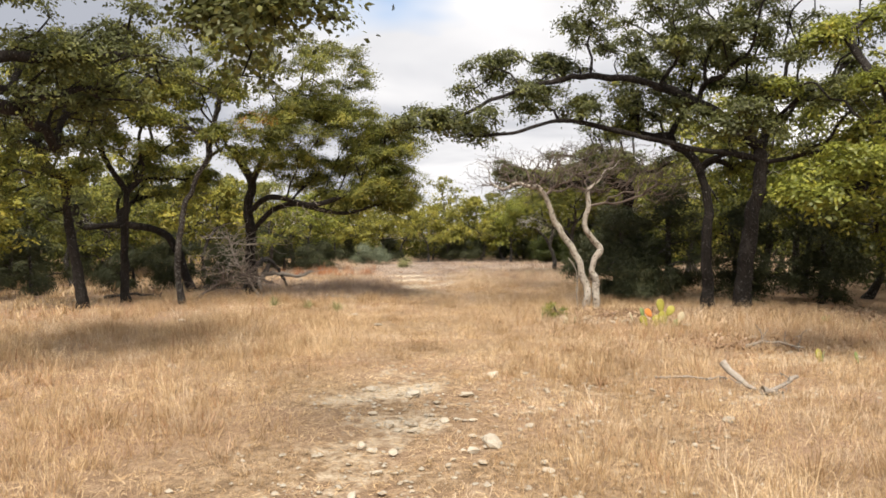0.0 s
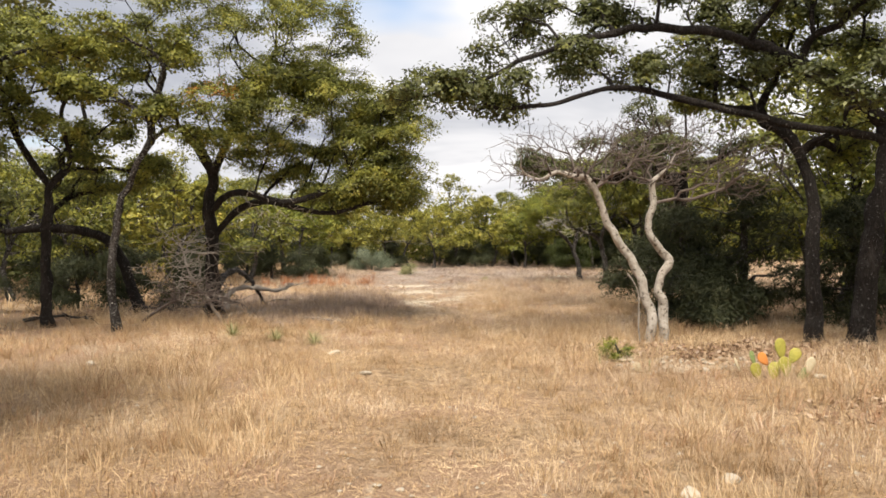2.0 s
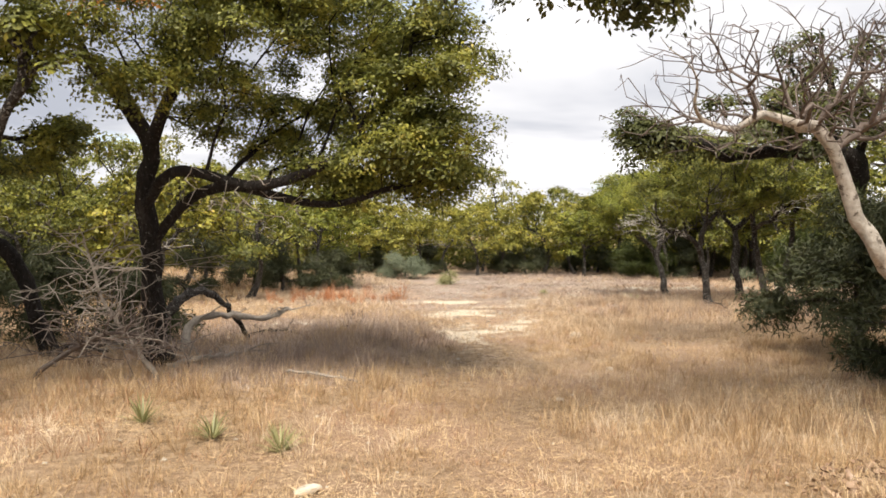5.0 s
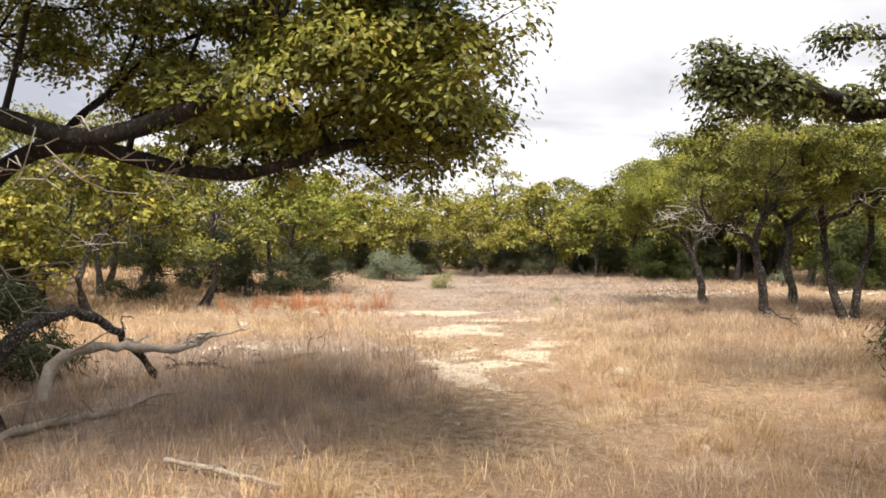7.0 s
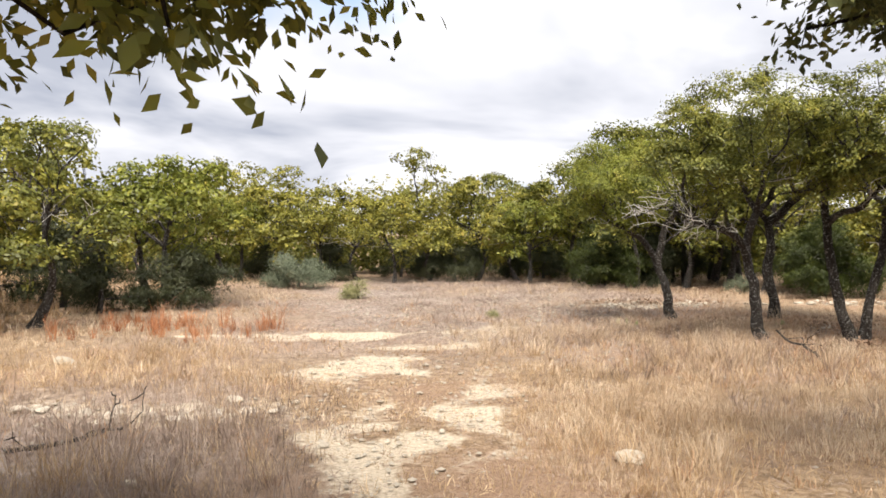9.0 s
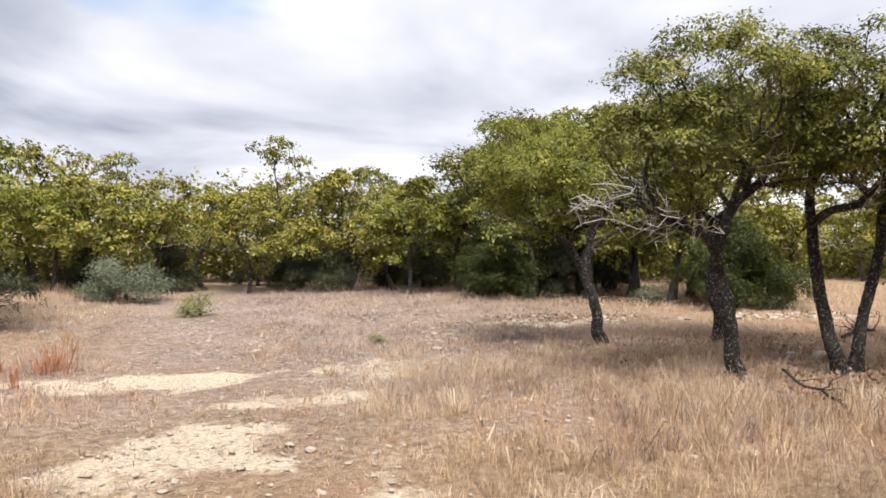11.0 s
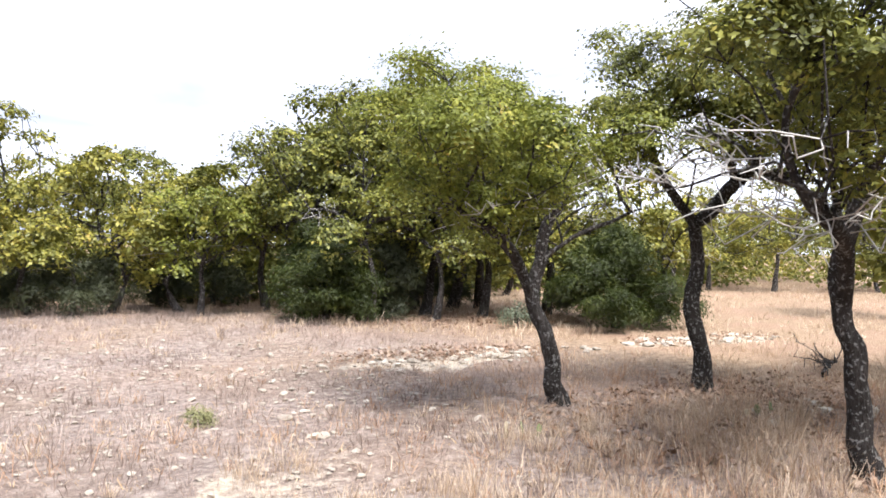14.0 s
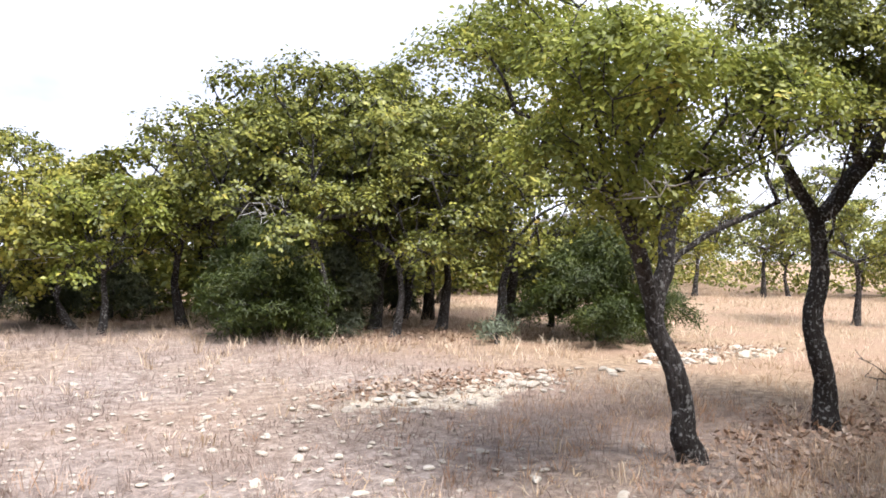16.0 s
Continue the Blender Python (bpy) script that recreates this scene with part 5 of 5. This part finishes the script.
def sward(name, seed, n, box, tuft, hmul, width, mat, label, weight, lean=0.9, spread=0.06):
    """Dry grass as tufts: n tufts of about `tuft` blades inside the box, kept by weight(x, y)."""
    rng = np.random.RandomState(seed)
    x, y = rng.uniform(box[0], box[1], n), rng.uniform(box[2], box[3], n)
    ok = rng.rand(n) < weight(x, y)
    x, y = x[ok], y[ok]
    t = np.repeat(np.arange(len(x)), tuft)
    big = (0.5 + rng.rand(len(x)) ** 2 * 1.1)
    r = np.abs(rng.normal(size=len(t))) * spread * big[t]
    a = rng.rand(len(t)) * 2 * np.pi
    bx, by = x[t] + r * np.cos(a), y[t] + r * np.sin(a)
    off = np.abs(bx - trail(by))
    least = np.where((by > 9) & (by < 21), 0.62, 0.38)
    short = np.clip(least + (1 - least) * (off - 0.6) / 1.0, least, 1.0) * (1 - 0.6 * bare(bx, by))
    h = hmul * short * (0.5 + 0.8 * vnoise(bx, by, 0.6, 3)) * (0.45 + 0.75 * rng.rand(len(t))) * big[t]
    v, f = blades(rng, bx, by, h, width * (0.7 + 0.6 * rng.rand(len(t))), a + rng.normal(size=len(t)) * 0.7, lean)
    tagged(new(name, mesh_of(name, v, f, mat)), label, "grass", kind="stuff")


def rust_zone(x, y):
    r = np.clip(1.3 - np.hypot((x + 6) / 4.0, (y - 15.0) / 3.0), 0, 1)
    r = np.maximum(r, np.clip(1.3 - np.hypot((x - 4.2) / 3.0, (y - 9.5) / 3.0), 0, 1) * 0.8)
    r = np.maximum(r, np.clip(1.3 - np.hypot((x + 4.2) / 2.6, (y - 6.5) / 4.5), 0, 1) * 0.7)
    r = np.maximum(r, np.clip(1.4 - np.hypot((x - 5.2) / 3.0, (y - 28.0) / 4.5), 0, 1))
    return np.maximum(r, 0.25 * (vnoise(x, y, 0.4, 2) > 0.6)) * (0.4 + vnoise(x, y, 1.1, 0))


def patchy(x, y):
    return np.clip(1.7 * vnoise(x, y, 0.7, 0) + 0.8 * vnoise(x, y, 2.4, 3) - 0.45, 0.12, 1)


def w_straw(x, y):
    return np.clip(1.0 - 0.95 * grey_zone(x, y) - 0.6 * rust_zone(x, y), 0.05, 1) * (1 - 0.93 * bare(x, y)) * patchy(x, y)


def w_rust(x, y):
    return np.clip(0.10 + rust_zone(x, y), 0, 1) * (1 - 0.95 * bare(x, y))


def w_grey(x, y):
    return np.clip(0.03 + grey_zone(x, y), 0, 1) * (1 - 0.9 * bare(x, y)) * 0.85


sward("straw_grass", 1, 21000, (-7, 7, 1.5, 27), 13, 0.21, 0.0036, STRAW, "dry straw-coloured tufted grass", w_straw)
sward("straw_grass", 2, 9500, (-9, 11, 22, 46), 10, 0.2, 0.009, PALESTRAW, "dry straw-coloured grass in the clearing", w_straw)
sward("straw_grass", 3, 7000, (-24, -7, 3, 46), 5, 0.26, 0.026, STRAW, "dry straw-coloured grass between the trees", lambda x, y: 0.8 + 0 * x, spread=0.12)
sward("straw_grass", 4, 9000, (11, 34, 8, 52), 6, 0.2, 0.012, PALESTRAW, "pale dry grass in the far clearing", lambda x, y: 0.8 + 0 * x, spread=0.12)
sward("rusty_grass", 5, 14000, (-9, 9, 2, 34), 10, 0.19, 0.0055, RUST, "short reddish-brown dry grass", w_rust)
sward("grey_grass", 6, 26000, (-7, 8, 16, 42), 9, 0.14, 0.0055, GREYGRASS, "grey-brown dead grass and weed stalks", w_grey)
sward("straw_thatch", 7, 9500, (-5, 6, 1.5, 32), 6, 0.06, 0.008, STRAW, "short matted dry grass", lambda x, y: 0.75 * (1 - bare(x, y)), lean=2.2)


def straws(name, seed, n, box, mat, label):
    """Broken stalks lying flat in all directions."""
    rng = np.random.RandomState(seed)
    x, y = rng.uniform(box[0], box[1], n), rng.uniform(box[2], box[3], n)
    ok = rng.rand(n) < (0.25 + 0.75 * patchy(x, y)) * (1 - bare(x, y))
    x, y = x[ok], y[ok]
    m = len(x)
    a, ln, w = rng.rand(m) * 6.283, 0.03 + 0.08 * rng.rand(m), 0.0014 + 0.002 * rng.rand(m)
    z = gh(x, y) + 0.004 + 0.03 * rng.rand(m)
    d = np.stack([np.cos(a), np.sin(a), rng.normal(size=m) * 0.22], 1) * ln[:, None]
    s = np.stack([-np.sin(a), np.cos(a), rng.normal(size=m) * 0.4], 1) * w[:, None]
    p = np.stack([x, y, z], 1)
    v = np.stack([p - s, p + s, p + d], 1).reshape(-1, 3)
    i = np.arange(m) * 3
    tagged(new(name, mesh_of(name, v, [np.stack([i, i + 1, i + 2], 1)], mat)), label, "straw", kind="stuff")


straws("fallen_straw", 21, 150000, (-4.5, 5.5, 2, 17), STRAW, "broken straw lying flat on the ground")
straws("fallen_straw", 22, 140000, (-3.5, 6.5, 17, 36), GREYGRASS, "grey broken stalks lying flat on the ground")
sward("tall_tufts", 13, 2500, (-6.5, 6, 2.2, 20), 50, 0.25, 0.0036, PALESTRAW, "pale bleached tufts of dry bunch grass", lambda x, y: 0.7 * (vnoise(x, y, 1.3, 2) > 0.56 - 0.14 * (x > 0)) * (1 - bare(x, y)), lean=1.0, spread=0.09)
sward("tall_tufts", 8, 2600, (-6.5, 6, 2.2, 21), 48, 0.30, 0.0038, STRAW, "tall pale tufts of dry bunch grass", lambda x, y: 0.8 * (np.abs(x - trail(y)) > 0.55) * (vnoise(x, y, 0.8, 1) > 0.45) * (1 - bare(x, y)), lean=0.85, spread=0.085)
sward("tall_tufts", 12, 1500, (0.2, 6.2, 20.5, 29.5), 46, 0.27, 0.0036, PALESTRAW, "tall pinkish tufts of dry grass before the oaks", lambda x, y: 0.75 * (vnoise(x, y, 0.8, 1) > 0.42) * (1 - bare(x, y)), lean=0.75, spread=0.08)
sward("red_bunch_grass", 9, 80, (-6.2, -2.6, 27.5, 31), 22, 0.42, 0.009, REDGRASS, "reddish dry bunch grass beyond the weeds", lambda x, y: 1.0 * (vnoise(x, y, 0.9, 2) > 0.45), lean=0.4)
sward("dead_weeds", 10, 2400, (-5.8, -0.9, 16.5, 26), 14, 0.3, 0.0045, GREYGRASS, "grey dead weed stalks beside the track", lambda x, y: np.clip(1.3 - np.hypot((x + 3.2) / 2.2, (y - 21.2) / 3.8), 0, 1), lean=0.6)
sward("dead_weeds", 11, 900, (1.2, 6.5, 22, 28), 12, 0.26, 0.006, GREYGRASS, "grey-brown dead weed stalks before the oaks", lambda x, y: 0.6 * (vnoise(x, y, 0.9, 1) > 0.45), lean=0.6)
